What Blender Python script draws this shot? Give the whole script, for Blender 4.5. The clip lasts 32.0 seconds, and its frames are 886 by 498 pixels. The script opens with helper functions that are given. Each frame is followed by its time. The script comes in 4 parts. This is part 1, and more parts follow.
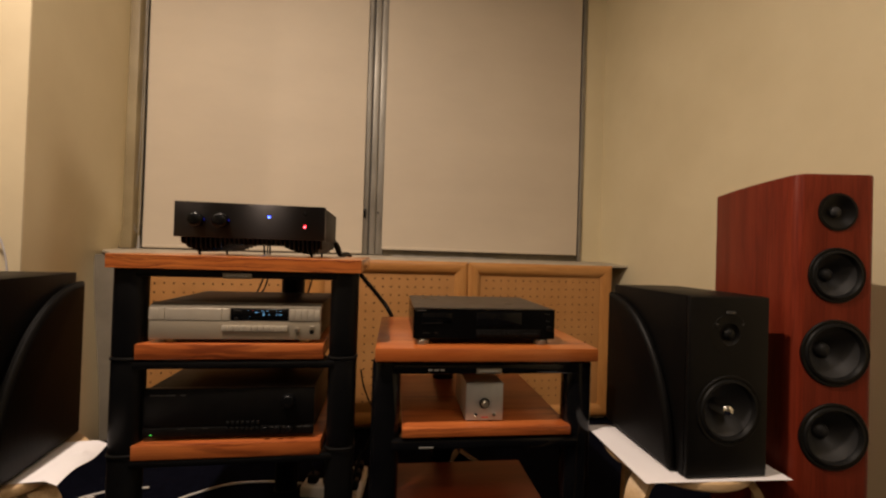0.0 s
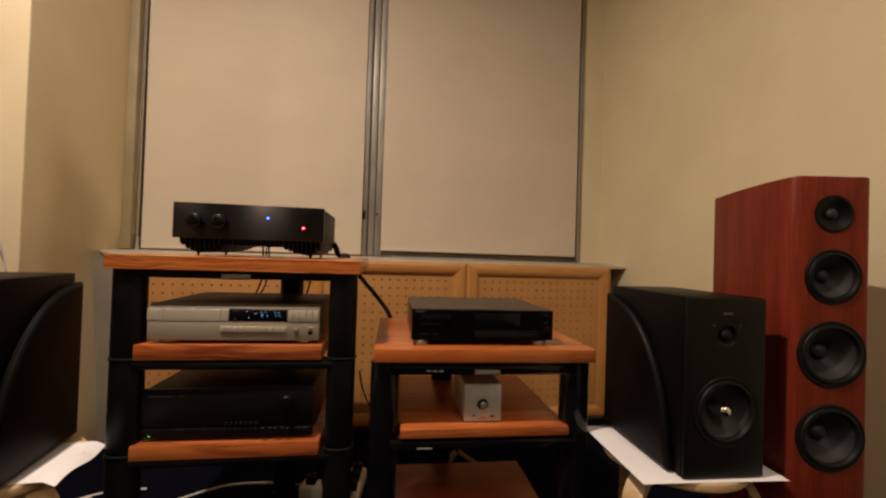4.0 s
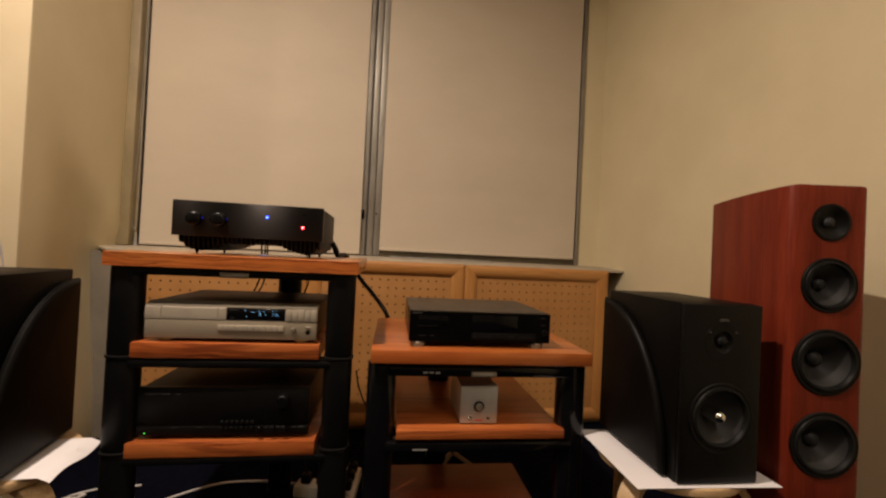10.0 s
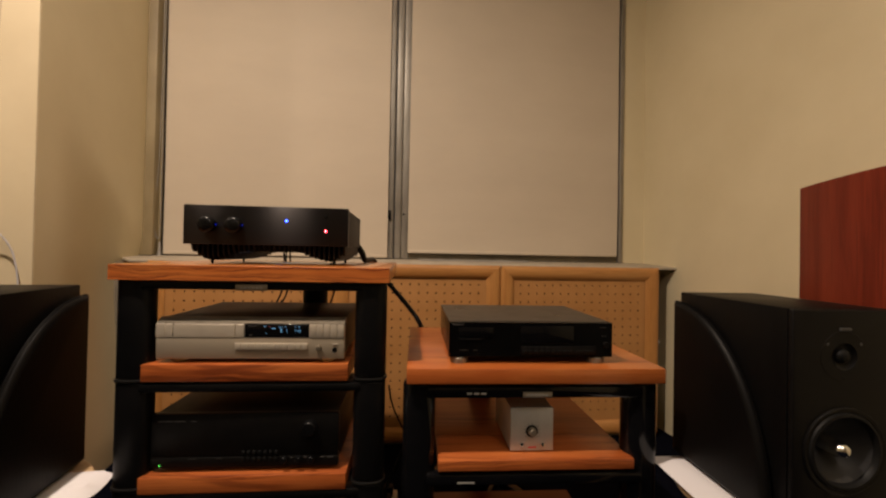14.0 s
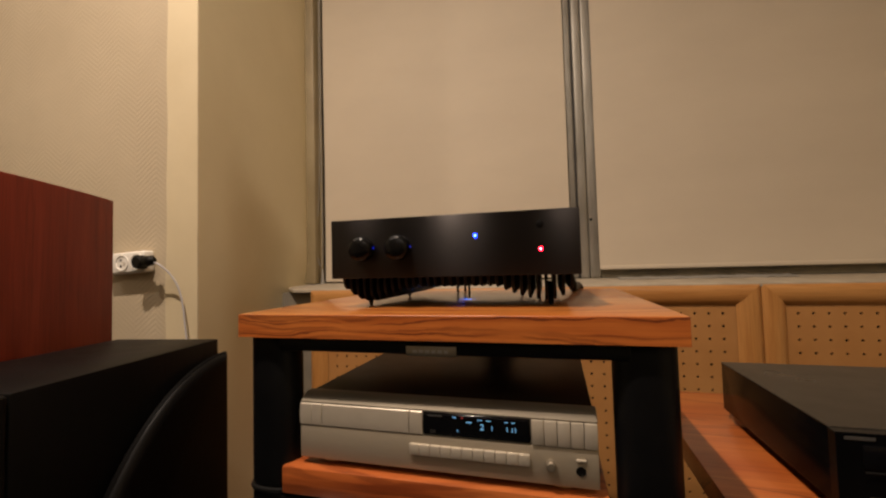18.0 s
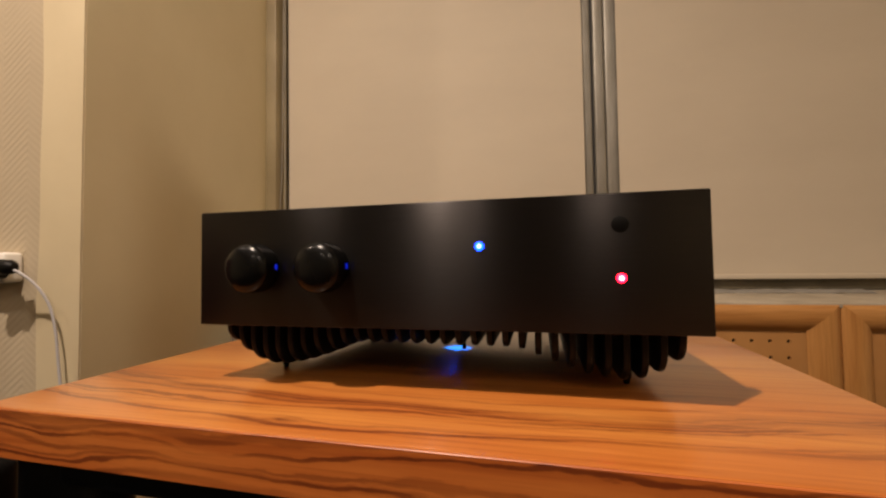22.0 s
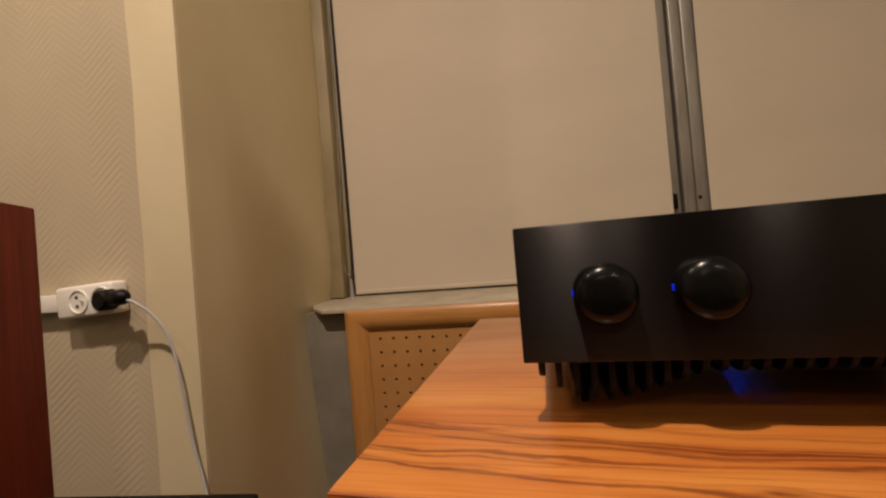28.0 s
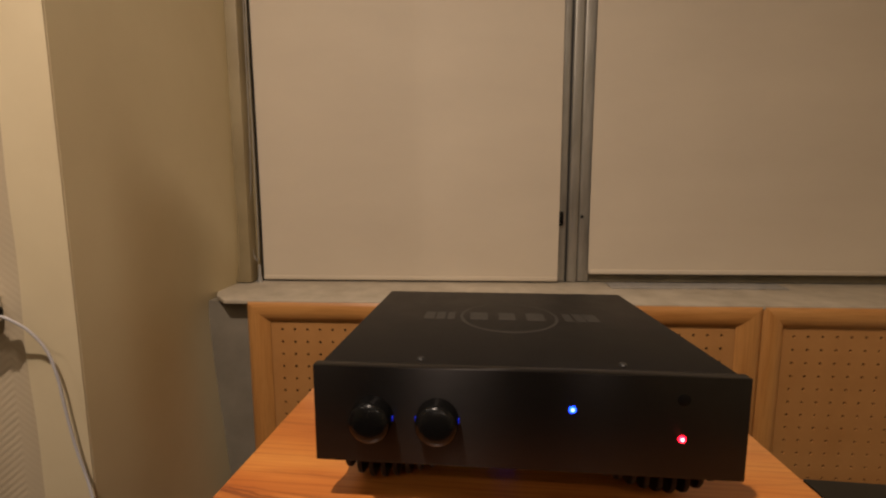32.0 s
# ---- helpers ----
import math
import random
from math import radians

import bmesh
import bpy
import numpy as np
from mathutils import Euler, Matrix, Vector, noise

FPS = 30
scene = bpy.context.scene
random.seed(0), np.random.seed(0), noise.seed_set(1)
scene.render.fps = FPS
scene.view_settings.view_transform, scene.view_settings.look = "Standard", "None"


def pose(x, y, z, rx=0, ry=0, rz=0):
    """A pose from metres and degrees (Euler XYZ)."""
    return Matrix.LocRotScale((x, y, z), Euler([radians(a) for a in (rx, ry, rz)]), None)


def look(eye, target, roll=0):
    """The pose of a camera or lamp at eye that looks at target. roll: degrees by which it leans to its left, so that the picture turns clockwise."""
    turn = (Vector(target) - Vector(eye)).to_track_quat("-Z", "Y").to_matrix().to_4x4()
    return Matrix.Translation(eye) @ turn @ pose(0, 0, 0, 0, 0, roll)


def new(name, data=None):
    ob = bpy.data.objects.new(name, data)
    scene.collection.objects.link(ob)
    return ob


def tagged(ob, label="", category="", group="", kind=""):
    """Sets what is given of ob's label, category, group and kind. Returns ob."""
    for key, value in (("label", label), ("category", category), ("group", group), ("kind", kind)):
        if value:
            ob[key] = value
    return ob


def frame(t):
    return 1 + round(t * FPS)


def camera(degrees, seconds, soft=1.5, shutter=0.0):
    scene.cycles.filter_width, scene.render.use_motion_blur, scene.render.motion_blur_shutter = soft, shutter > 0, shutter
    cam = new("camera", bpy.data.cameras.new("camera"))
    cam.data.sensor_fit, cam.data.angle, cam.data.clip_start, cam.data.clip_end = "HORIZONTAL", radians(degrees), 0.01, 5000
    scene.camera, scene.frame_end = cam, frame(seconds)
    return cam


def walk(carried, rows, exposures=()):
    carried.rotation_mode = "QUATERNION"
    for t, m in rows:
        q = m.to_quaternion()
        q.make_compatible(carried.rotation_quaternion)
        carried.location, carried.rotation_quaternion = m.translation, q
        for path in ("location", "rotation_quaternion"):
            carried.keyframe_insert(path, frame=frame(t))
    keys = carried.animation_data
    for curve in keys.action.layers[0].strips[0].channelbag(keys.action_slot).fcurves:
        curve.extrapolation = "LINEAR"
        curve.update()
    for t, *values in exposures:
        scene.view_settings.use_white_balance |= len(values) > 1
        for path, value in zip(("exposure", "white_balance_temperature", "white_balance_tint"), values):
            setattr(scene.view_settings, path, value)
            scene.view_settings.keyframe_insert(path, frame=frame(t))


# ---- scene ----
cam = camera(95.0, 32.0, 2.3)
PATH = [
    (0, (-0.018, -0.051, 0.927), (0.345, 1.916, 0.949), 1.8),
    (1, (-0.019, -0.052, 0.926), (0.342, 1.915, 0.949), 1.7),
    (2, (-0.018, -0.052, 0.926), (0.345, 1.915, 0.945), 1.8),
    (3, (-0.017, -0.053, 0.927), (0.348, 1.914, 0.955), 1.8),
    (6, (-0.017, -0.055, 0.927), (0.354, 1.91, 0.953), 2.0),
    (7, (-0.018, -0.053, 0.931), (0.355, 1.912, 0.948), 1.9),
    (8, (-0.018, -0.049, 0.934), (0.367, 1.914, 0.93), 2.5),
    (9, (-0.018, -0.052, 0.936), (0.37, 1.91, 0.927), 2.2),
    (10, (-0.018, -0.056, 0.933), (0.356, 1.909, 0.96), 2.8),
    (11, (-0.012, -0.051, 0.929), (0.376, 1.91, 0.951), 1.7),
    (12, (-0.006, -0.039, 0.926), (0.388, 1.921, 0.951), 1.6),
    (12.5, (0.001, -0.025, 0.925), (0.434, 1.926, 0.977), -0.6),
    (13, (-0.001, -0.002, 0.919), (0.412, 1.955, 0.919), -0.6),
    (13.5, (-0.012, 0.048, 0.927), (0.356, 2.014, 0.934), -0.2),
    (14, (-0.032, 0.097, 0.938), (0.222, 2.081, 0.962), 1.1),
    (14.5, (-0.06, 0.152, 0.948), (0.074, 2.146, 1.009), 0.3),
    (16.5, (-0.141, 0.37, 0.973), (-0.325, 2.36, 1.041), -0.2),
    (17, (-0.177, 0.449, 0.97), (-0.509, 2.419, 1.067), -0.8),
    (17.5, (-0.199, 0.497, 0.965), (-0.598, 2.454, 1.069), -1.7),
    (18, (-0.209, 0.542, 0.966), (-0.641, 2.492, 1.056), -1.5),
    (18.5, (-0.223, 0.597, 0.969), (-0.668, 2.545, 1.064), -1.8),
    (19, (-0.236, 0.653, 0.976), (-0.69, 2.598, 1.066), -1.8),
    (19.5, (-0.245, 0.707, 0.979), (-0.685, 2.656, 1.064), -1.7),
    (20, (-0.249, 0.75, 0.984), (-0.668, 2.703, 1.085), -2.7),
    (20.5, (-0.257, 0.78, 0.987), (-0.679, 2.732, 1.09), -1.9),
    (21, (-0.267, 0.811, 1.0), (-0.707, 2.76, 1.098), -1.6),
    (21.5, (-0.265, 0.839, 1.005), (-0.661, 2.797, 1.101), -2.0),
    (22, (-0.262, 0.862, 1.001), (-0.657, 2.822, 1.074), -0.8),
    (22.5, (-0.265, 0.873, 1.011), (-0.653, 2.834, 1.084), -0.5),
    (23, (-0.271, 0.876, 1.016), (-0.658, 2.837, 1.066), 0.3),
    (23.5, (-0.296, 0.875, 1.017), (-0.678, 2.838, 1.066), -0.1),
    (24, (-0.314, 0.873, 1.017), (-0.676, 2.84, 1.04), -0.4),
    (24.5, (-0.34, 0.871, 1.023), (-0.683, 2.842, 1.033), -0.8),
    (26.5, (-0.455, 0.871, 1.019), (-0.769, 2.846, 1.041), -3.9),
    (27, (-0.484, 0.874, 1.022), (-0.803, 2.848, 1.057), -4.7),
    (27.5, (-0.513, 0.875, 1.027), (-0.873, 2.842, 1.055), -4.4),
    (28, (-0.532, 0.872, 1.034), (-0.933, 2.831, 1.062), -4.8),
    (28.5, (-0.535, 0.867, 1.045), (-0.927, 2.828, 1.062), -5.0),
    (29, (-0.534, 0.855, 1.067), (-0.917, 2.818, 1.095), -4.7),
    (29.5, (-0.516, 0.826, 1.104), (-0.821, 2.803, 1.122), -4.5),
    (30, (-0.483, 0.82, 1.13), (-0.748, 2.802, 1.128), -4.0),
    (30.5, (-0.445, 0.809, 1.155), (-0.645, 2.798, 1.076), -3.7),
    (31, (-0.412, 0.809, 1.169), (-0.562, 2.797, 1.011), -3.4),
    (31.5, (-0.395, 0.807, 1.182), (-0.495, 2.795, 0.992), -1.9),
    (32, (-0.393, 0.801, 1.203), (-0.508, 2.785, 0.977), -0.2),
]
STOPS = ((0, 0.0), (13, 0.0), (15, -0.06), (18, -0.14), (20, -0.14), (22.5, -0.03), (24, -0.03), (27, -0.24), (29, -0.42), (32, -0.46))
walk(cam, [(t, look(eye, target, roll)) for t, eye, target, roll in PATH], STOPS)

# ---- world and light ----
world = bpy.data.worlds.new("night")
scene.world = world
world.use_nodes = True
world.node_tree.nodes["Background"].inputs[0].default_value = (0.9, 0.75, 0.55, 1)
world.node_tree.nodes["Background"].inputs[1].default_value = 0.02
LIGHT = (1.0, 0.80, 0.645)


def ceiling_lamp(x, y, w, d, power):
    data = bpy.data.lights.new("ceiling_lamp", "AREA")
    data.shape, data.size, data.size_y, data.energy, data.color = "RECTANGLE", w, d, power, LIGHT
    ob = new("ceiling_lamp", data)
    ob.matrix_world = pose(x, y, 2.93)
    return ob


ceiling_lamp(-0.80, 0.49, 0.06, 0.06, 67)
ceiling_lamp(-1.98, 0.40, 0.10, 0.10, 14)
ceiling_lamp(-0.72, -1.9, 0.15, 0.15, 13)
ceiling_lamp(0.75, -1.0, 0.15, 0.15, 17)

# The blue lamp under the amplifier throws a small round patch on the board.
under = bpy.data.lights.new("under_lamp", "SPOT")
under.energy, under.color, under.spot_size, under.spot_blend, under.shadow_soft_size = 3.2, (0.0, 0.045, 1.0), radians(64), 0.6, 0.002
under_lamp = new("under_lamp", under)
under_lamp.matrix_world = pose(-0.341, 1.338, 0.931)


# ---- materials ----
def material(name):
    m = bpy.data.materials.new(name)
    m.use_nodes = True
    return m, m.node_tree.nodes, m.node_tree.links, m.node_tree.nodes["Principled BSDF"]


def coords(nodes, links, scale, spread=0.0):
    tc = nodes.new("ShaderNodeTexCoord")
    mp = nodes.new("ShaderNodeMapping")
    mp.inputs["Scale"].default_value = scale
    links.new(tc.outputs["Object"], mp.inputs["Vector"])
    if spread:
        info = nodes.new("ShaderNodeObjectInfo")
        mul = nodes.new("ShaderNodeMath")
        mul.operation = "MULTIPLY"
        mul.inputs[1].default_value = spread
        links.new(info.outputs["Random"], mul.inputs[0])
        cmb = nodes.new("ShaderNodeCombineXYZ")
        for n in range(3):
            links.new(mul.outputs[0], cmb.inputs[n])
        links.new(cmb.outputs[0], mp.inputs["Location"])
    return mp.outputs[0]


def noise_tex(nodes, links, vec, scale, detail=4.0, rough=0.5, distort=0.0):
    n = nodes.new("ShaderNodeTexNoise")
    n.inputs["Scale"].default_value, n.inputs["Detail"].default_value = scale, detail
    n.inputs["Roughness"].default_value, n.inputs["Distortion"].default_value = rough, distort
    links.new(vec, n.inputs["Vector"])
    return n.outputs["Fac"]


def ramp(nodes, links, fac, stops):
    r = nodes.new("ShaderNodeValToRGB")
    while len(r.color_ramp.elements) < len(stops):
        r.color_ramp.elements.new(0.5)
    for e, (p, c) in zip(r.color_ramp.elements, stops):
        e.position, e.color = p, (*c, 1)
    links.new(fac, r.inputs["Fac"])
    return r.outputs["Color"]


def blend(nodes, links, kind, fac, a, b):
    m = nodes.new("ShaderNodeMix")
    m.data_type, m.blend_type = "RGBA", kind
    for value, socket in ((fac, m.inputs[0]), (a, m.inputs[6]), (b, m.inputs[7])):
        if isinstance(value, (int, float)):
            socket.default_value = value
        elif isinstance(value, tuple):
            socket.default_value = (*value, 1)
        else:
            links.new(value, socket)
    return m.outputs[2]


def bump(nodes, links, height, bsdf, strength, distance):
    b = nodes.new("ShaderNodeBump")
    b.inputs["Strength"].default_value, b.inputs["Distance"].default_value = strength, distance
    links.new(height, b.inputs["Height"])
    links.new(b.outputs[0], bsdf.inputs["Normal"])


def mottled(name, a, b, scale, rough=0.5, metal=0.0, grain=0.0, grain_scale=300.0, stretch=(1, 1, 1), coat=0.0, spec=0.5):
    """A surface between two near colours, with blotches and fine relief."""
    m, nodes, links, bsdf = material(name)
    vec = coords(nodes, links, stretch)
    fac = noise_tex(nodes, links, vec, scale, 5, 0.6)
    links.new(ramp(nodes, links, fac, ((0.3, a), (0.7, b))), bsdf.inputs["Base Color"])
    bsdf.inputs["Roughness"].default_value, bsdf.inputs["Metallic"].default_value = rough, metal
    bsdf.inputs["Coat Weight"].default_value, bsdf.inputs["Specular IOR Level"].default_value = coat, spec
    fine = noise_tex(nodes, links, vec, grain_scale, 3, 0.6)
    spread = nodes.new("ShaderNodeMapRange")
    spread.inputs["To Min"].default_value, spread.inputs["To Max"].default_value = max(0.02, rough - 0.08), min(1, rough + 0.08)
    links.new(fac, spread.inputs["Value"])
    links.new(spread.outputs[0], bsdf.inputs["Roughness"])
    if grain:
        bump(nodes, links, fine, bsdf, grain, 0.0006)
    return m


def streaked_wood(name, dark, mid, light, vein, along, rough, coat, vein_amount=0.5, knot=None, spec=0.5):
    """Wood with its grain along one local axis: broad tone, clusters of thin dark veins, fine pores and maybe a knot."""
    m, nodes, links, bsdf = material(name)

    def op(kind, a, b=None):
        n = nodes.new("ShaderNodeMath")
        n.operation = kind
        for v, q in ((a, n.inputs[0]), (b, n.inputs[1])):
            if isinstance(v, (int, float)):
                q.default_value = v
            elif v is not None:
                links.new(v, q)
        return n.outputs[0]

    def stretched(along_scale, across_scale, spread):
        vec = coords(nodes, links, tuple(along_scale if n == along else across_scale for n in range(3)), spread)
        if knot is None:
            return vec
        shift = nodes.new("ShaderNodeVectorMath")
        shift.operation = "ADD"
        push = nodes.new("ShaderNodeCombineXYZ")
        links.new(op("MULTIPLY", swirl, 0.022 * across_scale), push.inputs[1])
        links.new(vec, shift.inputs[0]), links.new(push.outputs[0], shift.inputs[1])
        return shift.outputs[0]

    swirl = near = None
    if knot is not None:
        tc = nodes.new("ShaderNodeTexCoord")
        gap = nodes.new("ShaderNodeVectorMath")
        gap.operation = "SUBTRACT"
        gap.inputs[1].default_value = knot
        links.new(tc.outputs["Object"], gap.inputs[0])
        flat = nodes.new("ShaderNodeVectorMath")
        flat.operation = "MULTIPLY"
        flat.inputs[1].default_value = (0.45, 1.0, 3.0)
        links.new(gap.outputs[0], flat.inputs[0])
        size = nodes.new("ShaderNodeVectorMath")
        size.operation = "LENGTH"
        links.new(flat.outputs[0], size.inputs[0])
        swirl = op("POWER", 2.718, op("MULTIPLY", op("MULTIPLY", size.outputs["Value"], size.outputs["Value"]), -1 / 0.016**2))
        near = op("POWER", 2.718, op("MULTIPLY", op("MULTIPLY", size.outputs["Value"], size.outputs["Value"]), -1 / 0.006**2))
    vec = stretched(1.0, 13.0, 9.0)
    tone = noise_tex(nodes, links, vec, 1.5, 5, 0.6, 0.4)
    base = ramp(nodes, links, tone, ((0.30, dark), (0.48, mid), (0.66, light)))
    col = base
    for along_scale, across, wide, seed in ((0.7, 10.0, 0.030, 5.0), (0.9, 22.0, 0.030, 7.0), (1.3, 46.0, 0.045, 4.0)):
        lines = noise_tex(nodes, links, stretched(along_scale, across, seed), 2.2, 5, 0.5, 0.35)
        dist = op("ABSOLUTE", op("SUBTRACT", lines, 0.5))
        line = op("SUBTRACT", 1.0, op("MINIMUM", op("DIVIDE", dist, wide), 1.0))
        where = nodes.new("ShaderNodeMapRange")
        where.inputs["From Min"].default_value, where.inputs["From Max"].default_value = 0.44, 0.60
        links.new(noise_tex(nodes, links, stretched(0.9, 6.0, seed + 3), 1.7, 2), where.inputs["Value"])
        col = blend(nodes, links, "MIX", op("MULTIPLY", op("MULTIPLY", line, where.outputs[0]), vein_amount), col, vein)
    if near is not None:
        col = blend(nodes, links, "MIX", op("MULTIPLY", near, 0.85), col, vein)
    fine = noise_tex(nodes, links, coords(nodes, links, tuple(6.0 if n == along else 190.0 for n in range(3)), 3.0), 1.6, 3)
    pores = ramp(nodes, links, fine, ((0.36, (0.78, 0.72, 0.66)), (0.56, (1, 1, 1))))
    links.new(blend(nodes, links, "MULTIPLY", 0.6, col, pores), bsdf.inputs["Base Color"])
    bsdf.inputs["Roughness"].default_value, bsdf.inputs["Coat Weight"].default_value = rough, coat
    bsdf.inputs["Coat Roughness"].default_value, bsdf.inputs["Specular IOR Level"].default_value = 0.2, spec
    bump(nodes, links, fine, bsdf, 0.12, 0.0004)
    return m


def glowing(name, colour, strength):
    m, nodes, links, bsdf = material(name)
    bsdf.inputs["Base Color"].default_value = (*colour, 1)
    bsdf.inputs["Emission Color"].default_value = (*colour, 1)
    bsdf.inputs["Emission Strength"].default_value = strength
    return m


def striped_wallpaper():
    """Cream embossed paper: upright bands of slanting ribs between plain bands."""
    m, nodes, links, bsdf = material("embossed_wallpaper")
    tc = nodes.new("ShaderNodeTexCoord")
    sep = nodes.new("ShaderNodeSeparateXYZ")
    links.new(tc.outputs["Object"], sep.inputs[0])

    def op(kind, a, b=None):
        n = nodes.new("ShaderNodeMath")
        n.operation = kind
        for v, s in ((a, n.inputs[0]), (b, n.inputs[1])):
            if v is None:
                continue
            if isinstance(v, (int, float)):
                s.default_value = v
            else:
                links.new(v, s)
        return n.outputs[0]

    x, z = sep.outputs[0], sep.outputs[2]
    band = op("SINE", op("MULTIPLY", op("ADD", x, 1.3700), 2 * math.pi / 0.147))
    soft = nodes.new("ShaderNodeMapRange")
    soft.inputs["From Min"].default_value, soft.inputs["From Max"].default_value = -0.2, 0.2
    links.new(band, soft.inputs["Value"])
    rise = op("SINE", op("MULTIPLY", op("SUBTRACT", z, op("MULTIPLY", x, 0.8)), 2 * math.pi / 0.0155))
    fall = op("SINE", op("MULTIPLY", op("ADD", z, op("MULTIPLY", x, 0.8)), 2 * math.pi / 0.0155))
    height = op("ADD", op("MULTIPLY", rise, soft.outputs[0]), op("MULTIPLY", op("MULTIPLY", fall, 0.25), op("SUBTRACT", 1.0, soft.outputs[0])))
    worn = nodes.new("ShaderNodeMapRange")
    worn.inputs["From Min"].default_value, worn.inputs["From Max"].default_value, worn.inputs["To Min"].default_value = 0.35, 0.6, 0.35
    links.new(noise_tex(nodes, links, tc.outputs["Object"], 5.0, 3), worn.inputs["Value"])
    height = op("MULTIPLY", height, worn.outputs[0])
    height = op("ADD", height, op("MULTIPLY", noise_tex(nodes, links, tc.outputs["Object"], 140.0, 3), 0.5))
    tone = noise_tex(nodes, links, tc.outputs["Object"], 2.2, 5, 0.6)
    links.new(ramp(nodes, links, tone, ((0.3, (0.425, 0.35, 0.242)), (0.7, (0.485, 0.405, 0.285)))), bsdf.inputs["Base Color"])
    bsdf.inputs["Roughness"].default_value = 0.7
    bump(nodes, links, height, bsdf, 0.36, 0.0009)
    return m


WALL = mottled("cream_wall_paint", (0.66, 0.575, 0.375), (0.73, 0.645, 0.435), 2.0, 0.62, grain=0.35, grain_scale=90)
RING = mottled("dark_steel_ring", (0.014, 0.0135, 0.0135), (0.022, 0.0215, 0.021), 20, 0.40, 0.6)
# Shade in the gap beside the radiator cover is put into this grey.
GAP_SHADE = mottled("shaded_grey_plaster", (0.18, 0.158, 0.122), (0.25, 0.222, 0.174), 6, 0.85, grain=0.5, grain_scale=70)
STRIP = mottled("smooth_cream_plaster", (0.57, 0.48, 0.315), (0.64, 0.55, 0.37), 3.0, 0.6, grain=0.25, grain_scale=60)
PAPER_WALL = striped_wallpaper()
CEILING = mottled("white_ceiling_paint", (0.74, 0.72, 0.67), (0.80, 0.78, 0.73), 2.0, 0.8)
CARPET = mottled("navy_carpet", (0.0020, 0.0024, 0.0056), (0.0048, 0.0056, 0.0115), 40, 0.98, grain=1.0, grain_scale=500, spec=0.02)
BLIND = mottled("ivory_blind_cloth", (0.55, 0.475, 0.37), (0.60, 0.522, 0.408), 1.6, 0.75, grain=0.5, grain_scale=420, stretch=(1, 1, 2.5))
KNOB = mottled("satin_black_knob", (0.002, 0.002, 0.002), (0.006, 0.0058, 0.0056), 12, 0.22, spec=0.17)
ALU = mottled("dull_aluminium", (0.24, 0.225, 0.19), (0.36, 0.34, 0.30), 9, 0.45, 0.55, grain=0.2, stretch=(4, 4, 0.6))
SASH = mottled("grey_olive_frame", (0.24, 0.19, 0.105), (0.32, 0.26, 0.15), 6, 0.5, grain=0.3)
GRIMY = mottled("grimy_olive_rail", (0.10, 0.085, 0.055), (0.17, 0.145, 0.095), 9, 0.55, grain=0.3)
GASKET = mottled("black_gasket", (0.01, 0.01, 0.01), (0.03, 0.03, 0.028), 30, 0.7)
SILL = mottled("worn_white_sill", (0.36, 0.31, 0.235), (0.50, 0.44, 0.345), 14, 0.6, grain=0.4, grain_scale=60)
BEECH = streaked_wood("honey_beech_frame", (0.435, 0.188, 0.049), (0.505, 0.235, 0.066), (0.56, 0.278, 0.085), (0.40, 0.176, 0.049), 0, 0.42, 0.15, 0.18)
BEECH_UP = streaked_wood("honey_beech_stile", (0.435, 0.188, 0.049), (0.505, 0.235, 0.066), (0.56, 0.278, 0.085), (0.40, 0.176, 0.049), 2, 0.42, 0.15, 0.18)
PEG = mottled("tan_hardboard", (0.435, 0.205, 0.062), (0.505, 0.250, 0.082), 7, 0.55, grain=0.3, grain_scale=260)
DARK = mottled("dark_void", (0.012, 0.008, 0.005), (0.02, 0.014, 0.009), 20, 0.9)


ORANGE = ((0.41, 0.111, 0.0175), (0.51, 0.171, 0.0315), (0.585, 0.235, 0.049))
AMBER = ((0.36, 0.080, 0.014), (0.45, 0.122, 0.025), (0.52, 0.166, 0.037))
RED_ORANGE = ((0.37, 0.085, 0.018), (0.46, 0.126, 0.030), (0.53, 0.166, 0.042))
# Darker ground for the lowest shelf, with the shade down there put in.
SHADED_RUSSET = ((0.12, 0.016, 0.004), (0.155, 0.023, 0.006), (0.19, 0.032, 0.009))


